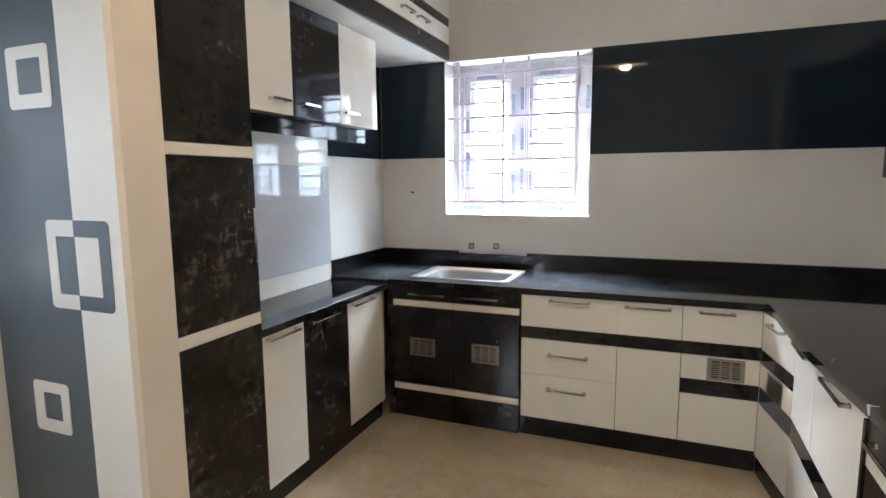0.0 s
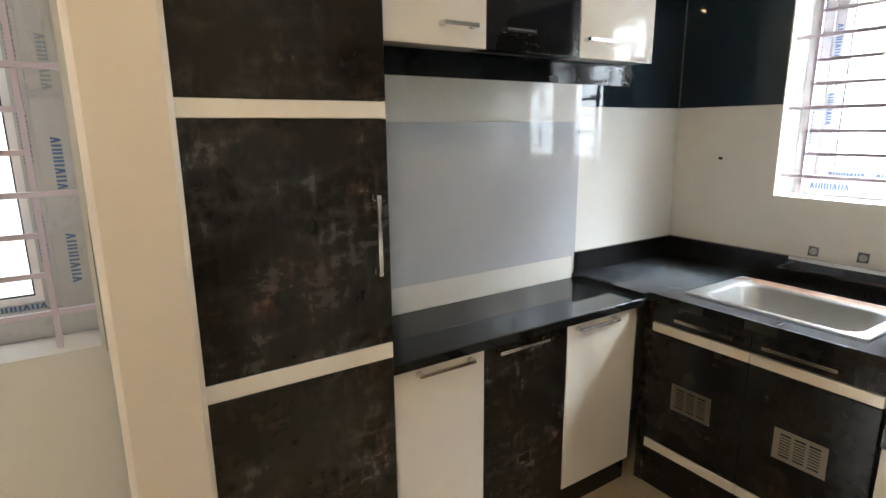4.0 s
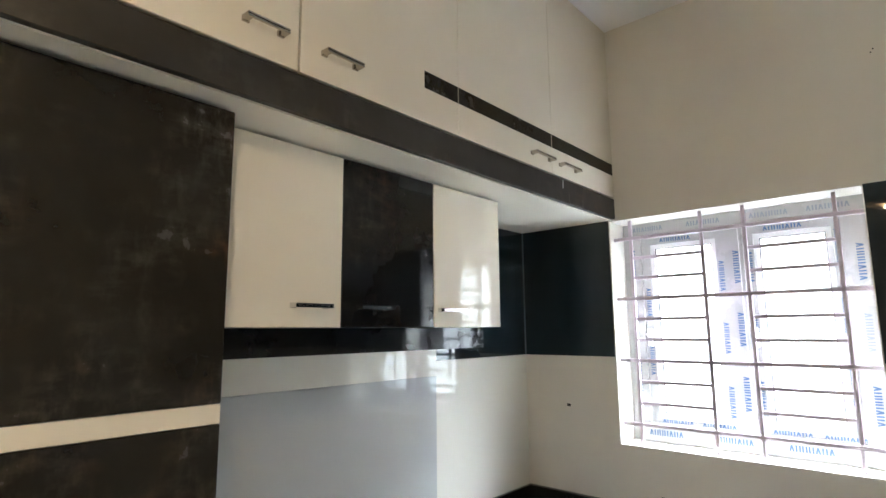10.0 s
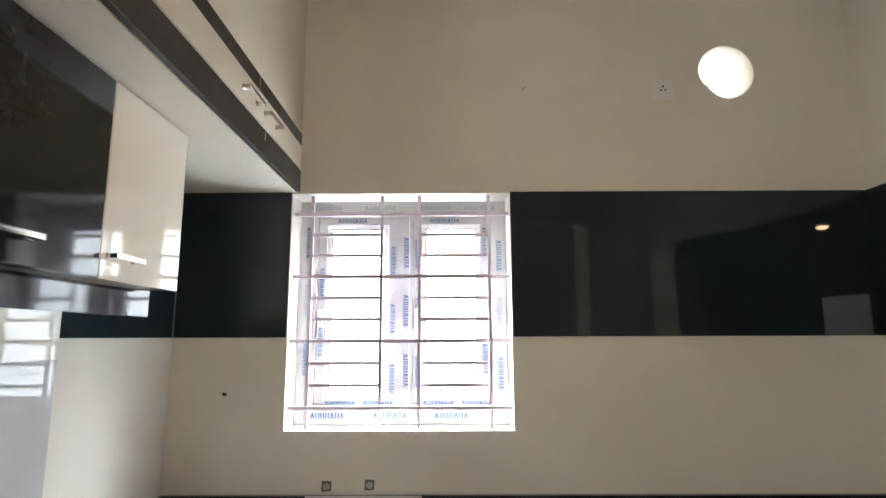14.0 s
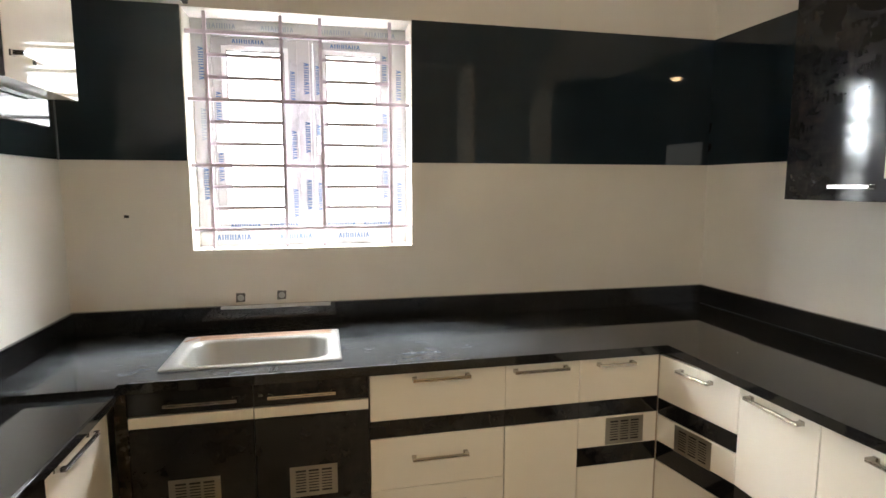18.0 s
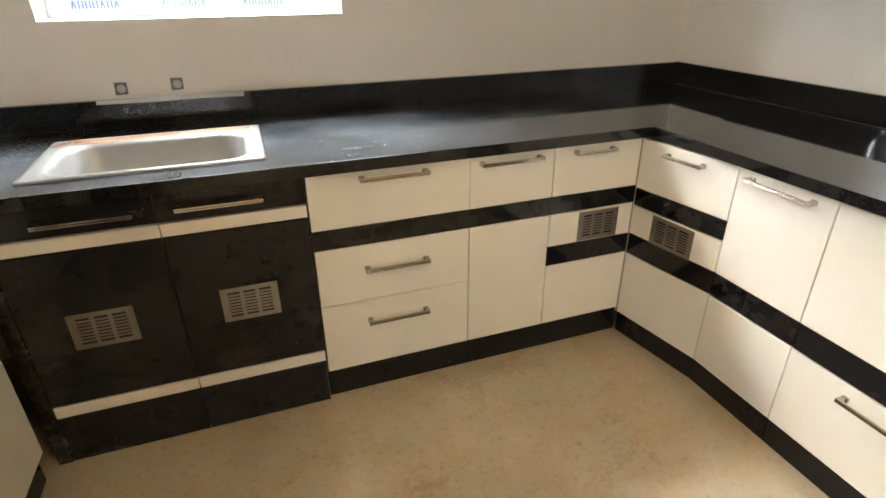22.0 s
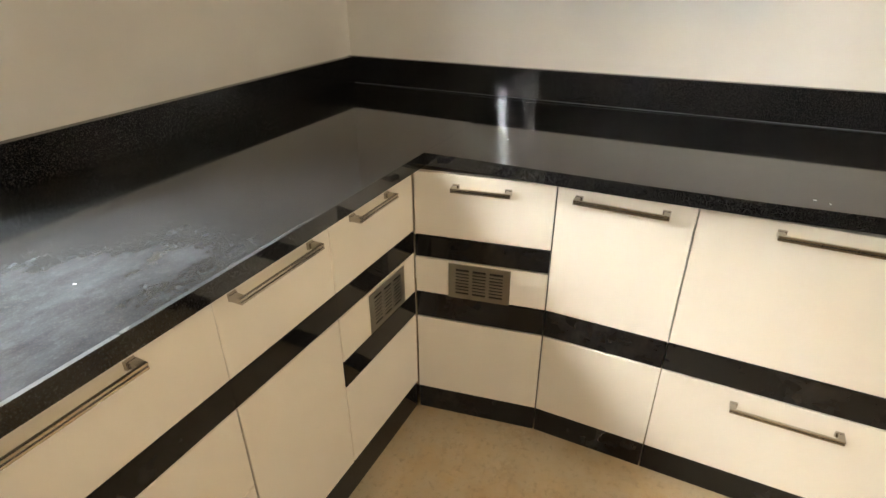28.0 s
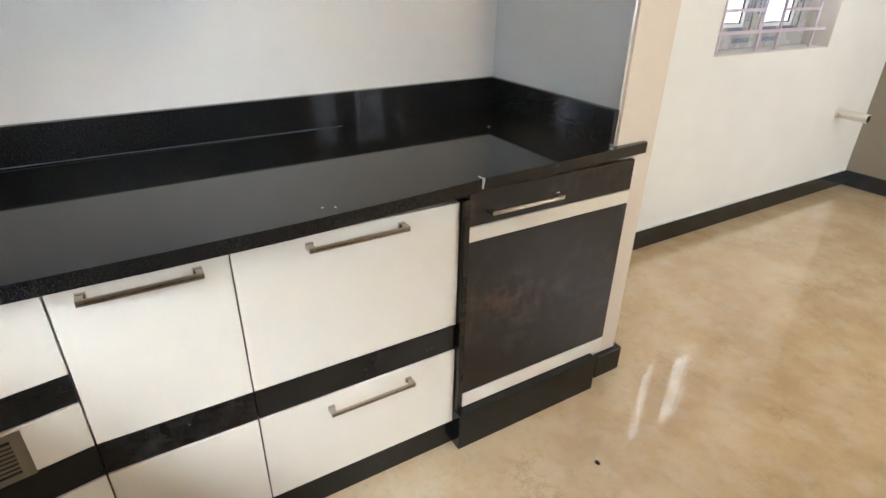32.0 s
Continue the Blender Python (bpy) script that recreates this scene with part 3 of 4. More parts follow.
def ring_shape(outer, inner, y0, y1, xmin=None, xmax=None):
    """A flat ring between two outlines of equal length, cut at an x if given."""
    bm = bmesh.new()
    n = len(outer)
    vo = [[bm.verts.new((x, y, z)) for x, z in outer] for y in (y0, y1)]
    vi = [[bm.verts.new((x, y, z)) for x, z in inner] for y in (y0, y1)]
    for i in range(n):
        j = (i + 1) % n
        bm.faces.new((vo[0][i], vo[0][j], vi[0][j], vi[0][i]))
        bm.faces.new((vo[1][i], vi[1][i], vi[1][j], vo[1][j]))
        bm.faces.new((vo[0][i], vo[1][i], vo[1][j], vo[0][j]))
        bm.faces.new((vi[0][i], vi[0][j], vi[1][j], vi[1][i]))
    for cut, keep in ((xmin, 1), (xmax, -1)):
        if cut is not None:
            bmesh.ops.bisect_plane(bm, geom=list(bm.verts) + list(bm.edges) + list(bm.faces), plane_co=(cut, 0, 0), plane_no=(-keep, 0, 0), clear_outer=True)
    bmesh.ops.recalc_face_normals(bm, faces=bm.faces)
    return bm


for x0, x1, z0, z1 in ((-1.722, -1.540, 1.655, 1.826), (-1.752, -1.592, 0.690, 0.849)):
    o, i = rounded(x0, x1, z0, z1, 0.014), rounded(x0 + 0.044, x1 - 0.036, z0 + 0.040, z1 - 0.034, 0.005)
    part("square_motif", ring_shape(o, i, SLY0 - 0.004, SLY0 - 0.001), DECOR_LIGHT, stub_left, "off-white rounded square outline")
o, i = rounded(-1.620, -1.362, 1.086, 1.343, 0.016), rounded(-1.582, -1.404, 1.128, 1.296, 0.005)
part("square_motif", ring_shape(o, i, SLY0 - 0.004, SLY0 - 0.001, None, -1.503), DECOR_LIGHT, stub_left, "off-white half of a square outline")
part("square_motif", ring_shape(o, i, SLY0 - 0.004, SLY0 - 0.001, -1.503, None), DECOR_DARK, stub_left, "dark half of a square outline")

# black skirtings of the hall and of the right partition
skirt = thing("baseboard", (XR, 0, 0), "black granite skirting along the hall walls", "baseboard", kind="structure")
part("skirting_board", box((XH - 0.012, YH, 0), (XH, SRY0 - 0.001, 0.106)), GRANITE, skirt)
part("skirting_board", box((XL, YH, 0), (XH - 0.013, YH + 0.012, 0.106)), GRANITE, skirt)
part("mortar_line", box((XH - 0.008, YH + 0.013, 0.106), (XH, SRY0 - 0.002, 0.112), 0), CHALK, skirt, "thin pale mortar line over the skirting")
part("skirting_board", box((SRX - 0.022, SRY0 - 0.014, 0), (XR - 0.013, SRY0 - 0.001, 0.095)), GRANITE, skirt)
part("skirting_board", box((SRX - 0.024, SRY0 - 0.0005, 0), (SRX - 0.001, SRY1 - 0.06, 0.095)), GRANITE, skirt)

# dark glossy cladding band on the upper walls
BZ0, BZ1, BT = 1.597, 2.243, 0.006
band = thing("wall_cladding", (0, YB, BZ0), "dark blue-black glossy wall cladding band", "cladding", kind="structure")
part("cladding_panel", box((XL + 0.001, YB - BT, BZ0), (WX0, YB, BZ1), 0.001), BAND, band)
for x0, x1 in ((WX1, -0.06), (-0.06, 0.60), (0.60, XR - BT - 0.001)):
    part("cladding_panel", box((x0, YB - BT, BZ0), (x1, YB, BZ1), 0), BAND, band)
part("cladding_panel", box((XL, 3.16, BZ0), (XL + BT, YB - BT - 0.001, BZ1), 0.001), BAND, band)
part("cladding_panel", box((XR - BT, 2.2, BZ0), (XR, YB - 0.001, BZ1), 0.001), BAND, band)
part("corner_trim", box((XL + BT + 0.0002, YB - BT - 0.006, BZ0), (XL + BT + 0.0055, YB - BT - 0.0005, BZ1), 0.0005), BEAD, band, "thin grey corner bead")
# grey and white gloss panels on the wall over the lower left counter
panel = thing("splash_panel", (XL, 2.5, 0.835), "glossy grey and white laminate splash panel", "wall panel", kind="structure")
for z0, z1, mat in ((0.834, 0.935, LIGHT_GLOSS), (0.9355, 1.533, GREY_GLOSS), (1.5335, 1.72, LIGHT_GLOSS)):
    part("panel", box((XL, 1.984, z0), (XL + 0.010, 3.165, z1), 0.0008), mat, panel)
part("panel", box((XL, 3.1655, 0.856), (XL + 0.006, YB - 0.002, BZ0 - 0.001), 0.0008), LIGHT_GLOSS, panel, "glossy off-white panel beside the window wall")
grey_end = thing("splash_panel", (0.9, SRY1, 0.85), "glossy grey laminate panel on the partition", "wall panel", kind="structure")
part("panel", box((SRX + 0.006, SRY1 - 0.001, 0.30), (XR - 0.001, SRY1 + 0.008, 2.2), 0.001), PALE_GLOSS, grey_end)


# ---- windows ----
def film_word(bm, put, s0, w, h, flip=1):
    """A printed mark on the protective film: a row of pairs of plain strokes."""
    n = 7
    step = w / n
    for k in range(n):
        a, b = s0 + flip * (k + 0.04) * step, s0 + flip * (k + 0.86) * step
        lean = flip * step * (0.28, 0.0, 0.0, 0.0, 0.28, 0.0, 0.28)[k]
        thick = flip * step * 0.27
        for foot, head in ((a, a + lean), (b - thick, b - thick - lean)):
            c = [put(foot, -0.5 * h), put(foot + thick, -0.5 * h), put(head + thick, 0.5 * h), put(head, 0.5 * h)]
            bm.faces.new([bm.verts.new(p) for p in c])


def barred_window(name, label, m, wide, high, depth, bars_x, frame_depth):
    """A casement window with bars, in a local frame: x along the wall from 0 to wide, y into the wall, z up from 0 to high."""
    top = thing(name, (0, 0, 0), label, "window", kind="structure")
    top.matrix_world = m

    def piece(pname, bm, mat, parent=top, lab=""):
        ob = new(pname, mesh_of(pname, bm, mat))
        ob.parent = parent
        return tagged(ob, lab)

    # plaster reveal
    for lo, hi in (((-0.0, 0.001, -0.012), (wide, depth, 0.004)), ((0.0, 0.001, high - 0.004), (wide, depth, high + 0.012)),
                   ((-0.012, 0.001, 0.004), (0.004, depth, high - 0.004)), ((wide - 0.004, 0.001, 0.004), (wide + 0.012, depth, high - 0.004))):
        piece("reveal", box(lo, hi, 0), REVEAL)
    y0, y1 = frame_depth, frame_depth + 0.055
    # lines across: outer frame, sash, bead, pane, and the same about the mullion
    mid = wide * 0.510
    fl, fr_, ml, mr = 0.089, wide - 0.086, mid - 0.036, mid + 0.036
    zb, zt = 0.090, high - 0.077
    outer = sheet_with_holes([0.005, fl, ml, mr, fr_, wide - 0.005], [0.005, zb, zt, high - 0.005], {(1, 1), (3, 1)}, "y", y0, y1)
    fr = piece("window_frame", outer, FILMED, top, "white frame in printed protective film")
    yy = y0 - 0.0012
    words, faint = bmesh.new(), bmesh.new()
    k = 0
    for x, z in ((fl * 0.52, 0.215), (mid + 0.006, 0.165), (wide - 0.040, 0.150)):
        while z < high - 0.14:
            film_word(faint if k % 3 == 1 and x != mid + 0.006 else words, lambda s, t, x=x: (x + t, yy, s), z + 0.155 if z + 0.155 < high - 0.03 else high - 0.03, 0.150, 0.024, -1)
            z += 0.272
            k += 1
    for x in (0.078, 0.362, 0.640):
        if x + 0.14 < wide:
            film_word(words, lambda s, t: (s, yy, 0.046 + t), x, 0.155, 0.025)
    for x in (0.20, 0.455, 0.72, 0.93):
        film_word(faint, lambda s, t: (s, yy, high - 0.034 + t), x, 0.150, 0.022, -1)
    piece("printing", words, FILM_INK, fr, "blue printing on the film")
    piece("printing", faint, FILM_FAINT, fr, "faint printing on the film")
    # film lapped over itself beside the mullion
    piece("film_edge", box((mr - 0.017, y0 - 0.0022, zb + 0.004), (mr - 0.014, y0 - 0.0004, zt - 0.004), 0), UPVC, fr, "bright folded edge of the film")
    # two sashes
    for x0, x1, words_left in ((fl, ml, False), (mr, fr_, True)):
        s_, b_ = 0.040, 0.020
        sash = piece("sash", sheet_with_holes([x0 + 0.001, x0 + s_, x1 - s_, x1 - 0.001], [zb + 0.001, zb + s_ * 0.5, zt - s_ * 0.9, zt - 0.001], {(1, 1)}, "y", y0 + 0.010, y1 + 0.008), FILMED, top, "white casement sash in printed film")
        gx0, gx1, gz0, gz1 = x0 + s_ + b_, x1 - s_ - b_, zb + s_ * 0.5 + b_ * 0.9, zt - s_ * 0.9 - b_
        piece("bead", sheet_with_holes([x0 + s_ - 0.001, gx0, gx1, x1 - s_ + 0.001], [zb + s_ * 0.5 - 0.001, gz0, gz1, zt - s_ * 0.9 + 0.001], {(1, 1)}, "y", y0 + 0.020, y1), UPVC, sash, "bare white glazing bead")
        piece("gasket", sheet_with_holes([gx0, gx0 + 0.0045, gx1 - 0.0045, gx1], [gz0, gz0 + 0.0045, gz1 - 0.0045, gz1], {(1, 1)}, "y", y0 + 0.026, y0 + 0.0335), DARK_HOLE, sash, "thin dark rubber gasket")
        pane = piece("pane", box((gx0 - 0.004, y0 + 0.034, gz0 - 0.004), (gx1 + 0.004, y0 + 0.039, gz1 + 0.004), 0), GLASS, sash, "clear glass pane")
        pane.visible_shadow = False
        ink = bmesh.new()
        for x, z in ((x0 + 0.022, 0.16 if words_left else 0.30), (x1 - 0.022, 0.13 if not words_left else 0.22)):
            while z < zt - 0.16:
                film_word(ink, lambda s2, t, x=x: (x + t, y0 + 0.0088, s2), z + 0.145, 0.140, 0.021, -1)
                z += 0.275
        film_word(ink, lambda s2, t: (s2, y0 + 0.0088, zt - 0.018 + t), (x0 + x1) / 2 - 0.10, 0.145, 0.018)
        for x in (x0 + 0.05, x0 + 0.225):
            film_word(ink, lambda s2, t: (s2, y0 + 0.0088, zb + 0.011 + t), x, 0.140, 0.015, 1)
        piece("printing", ink, FILM_INK, sash, "blue printing on the film")
        hx, hz = x0 + 0.020, high * 0.475
        lever = add_box(bmesh.new(), (hx - 0.011, y0 - 0.006, hz - 0.055), (hx + 0.011, y0 + 0.010, hz + 0.030), 0.003)
        add_box(lever, (hx - 0.008, y0 - 0.034, hz - 0.007), (hx + 0.115, y0 - 0.018, hz + 0.007), 0.004)
        add_box(lever, (hx - 0.008, y0 - 0.024, hz - 0.008), (hx + 0.010, y0 - 0.004, hz + 0.008), 0.002)
        piece("window_handle", lever, UPVC, sash, "white lever handle")
    # welded bars
    grille = piece("grille", add_box(bmesh.new(), (bars_x[0] - 0.0075, 0.045, 0.0), (bars_x[0] + 0.0075, 0.057, high)), BAR_PAINT, top, "primer-painted steel safety bars")
    for x in bars_x[1:]:
        piece("upright_bar", box((x - 0.0075, 0.045, 0), (x + 0.0075, 0.057, high), 0.001), BAR_PAINT, grille)
    full = [high * 0.089 + k * (high * 0.8245) / 3 for k in range(4)]
    for z in full:
        piece("cross_bar", box((0, 0.044, z - 0.008), (wide, 0.058, z + 0.008), 0.001), BAR_PAINT, grille)
    for za, zb in zip(full, full[1:]):
        for f in (1 / 3, 2 / 3):
            z = za + f * (zb - za)
            for xa, xb in ((bars_x[0], bars_x[1]), (bars_x[2], bars_x[3])):
                piece("short_bar", box((xa + 0.0075, 0.046, z - 0.0072), (xb - 0.0075, 0.056, z + 0.0072), 0.001), BAR_PAINT, grille)
    return top


WW, WH = WX1 - WX0, WZ1 - WZ0
barred_window("window_1", "white casement window in printed film behind steel bars", Matrix.Translation((WX0, YB, WZ0)), WW, WH, TH, [0.085, 0.403, 0.574, 0.890], 0.158)
barred_window("window_2", "white filmed casement window with bars in the hall", Matrix.Translation((XL, HLY0, HLZ0)) @ pose(0, 0, 0, 0, 0, 90), HLY1 - HLY0, HLZ1 - HLZ0, TH, [0.10, 0.43, 0.61, HLY1 - HLY0 - 0.10], 0.158)
barred_window("window_3", "white barred hall window with thin film strips", Matrix.Translation((XH, HRY1, HRZ0)) @ pose(0, 0, 0, 0, 0, -90), HRY1 - HRY0, HRZ1 - HRZ0, TH - 0.026, [0.085, 0.42, 0.60, 0.945], 0.158)

# ---- tall cabinet ----
G = 0.0015
TX = -1.430
tall = thing("tall_cabinet", (-1.65, 1.73, 0), "tall black laminate cabinet with two cream strips", "cabinet")
part("body", box((XL + 0.012, 1.487, 0.0), (TX - 0.019, 1.982, 2.232)), CARCASS, tall)
for z0, z1 in ((0.10, 0.888), (0.937, 1.533), (1.577, 2.230)):
    d = part("door", box((TX - 0.018, 1.492, z0), (TX, 1.982, z1)), BLACK, tall, "smudged black laminate door")
    if z0 == 0.937:
        bow_handle(d, (TX, 1.940, 1.135), (TX, 1.940, 1.347), (1, 0, 0), CHROME, "long upright chrome handle")
for z0, z1 in ((0.890, 0.9355), (1.5345, 1.5755)):
    part("strip", box((TX - 0.018, 1.492, z0), (TX - 0.0005, 1.982, z1)), CREAM, tall, "cream laminate strip")
part("plinth", box((TX - 0.05, 1.492, 0), (TX - 0.02, 1.982, 0.098)), CARCASS, tall)

# ---- wall cabinets over the lower left counter ----
UX = -1.527
for y0, y1, mat, tone in ((2.004, 2.374, CREAM, "cream"), (2.374, 2.764, BLACK_CLEAN, "black"), (2.764, 3.148, CREAM, "cream")):
    u = thing("wall_cabinet", ((XL + UX) / 2, (y0 + y1) / 2, 1.737), f"glossy {tone} laminate wall cabinet under the loft", "cabinet", "left wall cabinets")
    part("body", box((XL + 0.012, y0 + G, 1.740), (UX - 0.019, y1 - G, 2.240)), CREAM if tone == "cream" else BLACK_CLEAN, u)
    d = part("door", box((UX - 0.018, y0 + G, 1.737), (UX, y1 - G, 2.234)), mat, u)
    hy = {2.004: (2.205, 2.325), 2.374: (2.428, 2.545), 2.764: (2.785, 2.910)}[y0]
    bow_handle(d, (UX, hy[0], 1.795), (UX, hy[1], 1.795), (1, 0, 0), CHROME, "chrome bow handle")
pel = thing("light_pelmet", (-1.62, 2.55, 1.66), "glossy black pelmet board under the wall cabinets", "pelmet")
part("board", box((-1.618, 1.985, 1.659), (-1.600, 3.130, 1.736), 0.001), BLACK_CLEAN, pel)
part("underside", box((XL + 0.012, 1.985, 1.722), (-1.619, 3.130, 1.7395), 0.001), LIGHT_GLOSS, pel)
for y in (2.40, 2.86):
    bm = bmesh.new()
    bmesh.ops.create_cone(bm, cap_ends=True, segments=20, radius1=0.030, radius2=0.026, depth=0.006, matrix=Matrix.Translation((-1.74, y, 1.719)))
    part("lamp_cap", bm, CHROME, pel, "small round metal light fitting")

# ---- loft cabinets ----
LX = -1.360
ledge = thing("loft_slab", (-1.6, 2.7, 2.243), "loft ledge with a dark fascia and white soffit", "loft")
part("slab", box((XL + 0.001, 1.487, 2.2435), (LX - 0.021, YB - 0.001, 2.345), 0), SOFFIT, ledge)
part("fascia", box((LX - 0.020, 1.487, 2.2475), (LX, YB - 0.001, 2.345), 0.001), FASCIA, ledge, "dusty dark laminate fascia board")
part("chip", prism([(3.376, 2.306), (3.3815, 2.308), (3.383, 2.341), (3.377, 2.341)], "x", LX - 0.001, LX + 0.0006), CHALK, ledge, "small white chip in the fascia")
for y0, y1, z0, z1 in ((3.425, 3.432, 2.254, 2.300), (3.43, 3.555, 2.2495, 2.2555), (3.546, 3.553, 2.254, 2.285)):
    part("scuff", prism([(y0, z0), (y1, z0 + 0.002), (y1 - 0.002, z1), (y0 + 0.002, z1 - 0.003)], "x", LX - 0.001, LX + 0.0005), SCUFF, ledge, "dull grey scuff on the fascia")
seams = [1.487, 2.102, 2.707, 3.300, YB - 0.001]
handles = [(1.95, 2.057), (2.165, 2.283), (3.138, 3.282), (3.352, 3.500)]
for k, (y0, y1) in enumerate(zip(seams, seams[1:])):
    u = thing("loft_cabinet", (-1.63, (y0 + y1) / 2, 2.345), "cream laminate loft cabinet reaching the ceiling" if k < 1 else "cream loft cabinet with a black inlay strip", "cabinet", "loft cabinets")
    gap = 0.003 if k in (0, 1) else G
    part("body", box((XL + 0.001, y0, 2.3455), (LX - 0.019, y1, ZC - 0.002), 0), SEAM, u)
    hs = handles[k]
    sy0 = 2.545 if k == 1 else y0 + G
    if k == 0:
        d = part("door", box((LX - 0.018, y0 + G, 2.352), (LX, y1 - gap, ZC - 0.004)), CREAM, u)
    else:
        d = part("door", sheet_with_holes([y0 + (gap if k == 1 else G), sy0, y1 - 0.0021, y1 - G], [2.352, 2.462, 2.519, ZC - 0.004], {(1, 1)}, "x", LX - 0.018, LX), CREAM, u)
        part("inlay", box((LX - 0.017, sy0 + 0.0003, 2.4623), (LX - 0.0004, y1 - 0.0023, 2.5187), 0), BLACK, d, "black laminate inlay strip")
    bow_handle(d, (LX, hs[0], 2.425 if k < 2 else 2.402), (LX, hs[1], 2.425 if k < 2 else 2.402), (1, 0, 0), HANDLE)

# ---- base cabinets ----
BX = -1.515
for y0, y1, mat, tone, hy in ((2.020, 2.365, CREAM, "cream", (2.10, 2.31)), (2.365, 2.750, BLACK, "black", (2.41, 2.635)), (2.750, 3.148, CREAM, "cream", (2.79, 3.01))):
    u = thing("base_cabinet", (-1.7, (y0 + y1) / 2, 0), f"{tone} laminate base cabinet with one door", "cabinet", "left base cabinets")
    part("body", box((XL + 0.002, y0 + G, 0.0), (BX - 0.045, y1 - G, 0.802), 0), CARCASS, u)
    part("carcass_front", box((BX - 0.044, y0 + G, 0.104), (BX - 0.0185, y1 - G, 0.802), 0), CARCASS, u)
    d = part("door", box((BX - 0.018, y0 + G, 0.106), (BX, y1 - G, 0.800)), mat, u)
    bow_handle(d, (BX, hy[0], 0.775), (BX, hy[1], 0.775), (1, 0, 0), CHROME, "chrome bow handle")
    part("plinth", box((BX - 0.043, y0, 0.0), (BX - 0.022, y1, 0.103), 0), BLACK_PLAIN, u)
filler = thing("filler_panel", (BX, 2.0, 0), "narrow black filler beside the tall cabinet", "filler")
part("board", box((BX - 0.03, 1.984, 0.0), (BX - 0.004, 2.0185, 0.802)), BLACK, filler)


def front(parent, x0, x1, z0, z1, y, mat, name="door", lab=""):
    return part(name, box((x0 + G, y, z0 + 0.0012), (x1 - G, y + 0.018, z1 - 0.0012)), mat, parent, lab)


# sink cabinets
SY = 3.196
corner = thing("filler_panel", (-1.49, SY, 0), "narrow black corner filler beside the sink cabinet", "filler")
part("board", box((-1.514, SY, 0.0), (-1.476, SY + 0.018, 0.818)), BLACK, corner)
for x0, x1, hx, vx in ((-1.475, -1.081, (-1.360, -1.130), (-1.362, -1.198)), (-1.081, -0.688, (-1.032, -0.804), (-0.970, -0.803))):
    u = thing("sink_cabinet", ((x0 + x1) / 2, 3.5, 0), "black laminate sink cabinet with cream strips and vent", "cabinet", "sink cabinets")
    part("body", box((x0 + G, SY + 0.0185, 0.0), (x1 - G, SY + 0.045, 0.818), 0), CARCASS, u)
    d = front(u, x0, x1, 0.735, 0.816, SY, BLACK_SATIN, "drawer_front", "black drawer front")
    bow_handle(d, (hx[0], SY, 0.774), (hx[1], SY, 0.774), (0, -1, 0))
    front(u, x0, x1, 0.692, 0.732, SY, CREAM, "strip", "cream laminate strip")
    door = front(u, x0, x1, 0.212, 0.690, SY, BLACK_SATIN, "door", "smudged black door with a vent")
    vent_grille(door, ((vx[0] + vx[1]) / 2, SY, 0.448), (1, 0, 0), (0, -1, 0), 0.165, 0.112)
    front(u, x0, x1, 0.169, 0.210, SY, CREAM, "strip", "cream laminate strip")
    front(u, x0, x1, 0.0, 0.167, SY + 0.002, BLACK_SATIN, "plinth")

# back drawers and cupboards
DY = 3.213
STRIPE = (0.567, 0.633)


def back_unit(x0, x1, label):
    u = thing("base_cabinet", ((x0 + x1) / 2, 3.5, 0), label, "cabinet", "back base cabinets")
    part("body", box((x0 + 0.0005, DY + 0.0185, 0.0), (x1 - 0.0005, DY + 0.06, 0.818), 0), SEAM, u)
    part("plinth", box((x0, DY + 0.006, 0.0), (x1, DY + 0.018, 0.1035), 0.0005), BLACK_PLAIN, u)
    part("stripe", box((x0, DY + 0.0005, STRIPE[0] + 0.001), (x1, DY + 0.018, STRIPE[1] - 0.001), 0.0005), BLACK_PLAIN, u, "black laminate stripe")
    return u


u = back_unit(-0.686, -0.168, "cream three-drawer base cabinet with a black stripe")
for z0, z1, hz, hx in ((STRIPE[1], 0.816, 0.787, (-0.528, -0.310)), (0.365, STRIPE[0], 0.484, (-0.531, -0.315)), (0.106, 0.365, 0.287, (-0.534, -0.320))):
    d = front(u, -0.684, -0.168 + (G - 0.0003 if z1 > 0.8 else 0), z0, z1, DY, CREAM, "drawer_front")
    bow_handle(d, (hx[0], DY, hz), (hx[1], DY, hz), (0, -1, 0))
u = back_unit(-0.168, 0.141, "narrow cream base cabinet with a black stripe")
d = front(u, -0.168 - G + 0.0003, 0.141, STRIPE[1], 0.816, DY, CREAM, "drawer_front")
bow_handle(d, (-0.136, DY, 0.787), (0.087, DY, 0.787), (0, -1, 0))
front(u, -0.168, 0.141, 0.106, STRIPE[0], DY, CREAM)
u = back_unit(0.141, 0.494, "cream corner base cabinet with vent and stripes")
d = front(u, 0.141, 0.492, STRIPE[1], 0.816, DY, CREAM, "drawer_front")
bow_handle(d, (0.213, DY, 0.787), (0.374, DY, 0.787), (0, -1, 0))
d = front(u, 0.141, 0.492, 0.440, STRIPE[0], DY, CREAM, "vent_panel")
vent_grille(d, (0.345, DY, 0.503), (1, 0, 0), (0, -1, 0), 0.168, 0.112)
part("stripe", box((0.1425, DY + 0.0005, 0.363), (0.492, DY + 0.018, 0.439), 0.0005), BLACK_PLAIN, u, "black laminate stripe")
front(u, 0.141, 0.492, 0.106, 0.362, DY, CREAM, "door")

# right run: a slightly turned corner unit, then straight fronts
RX = 0.557


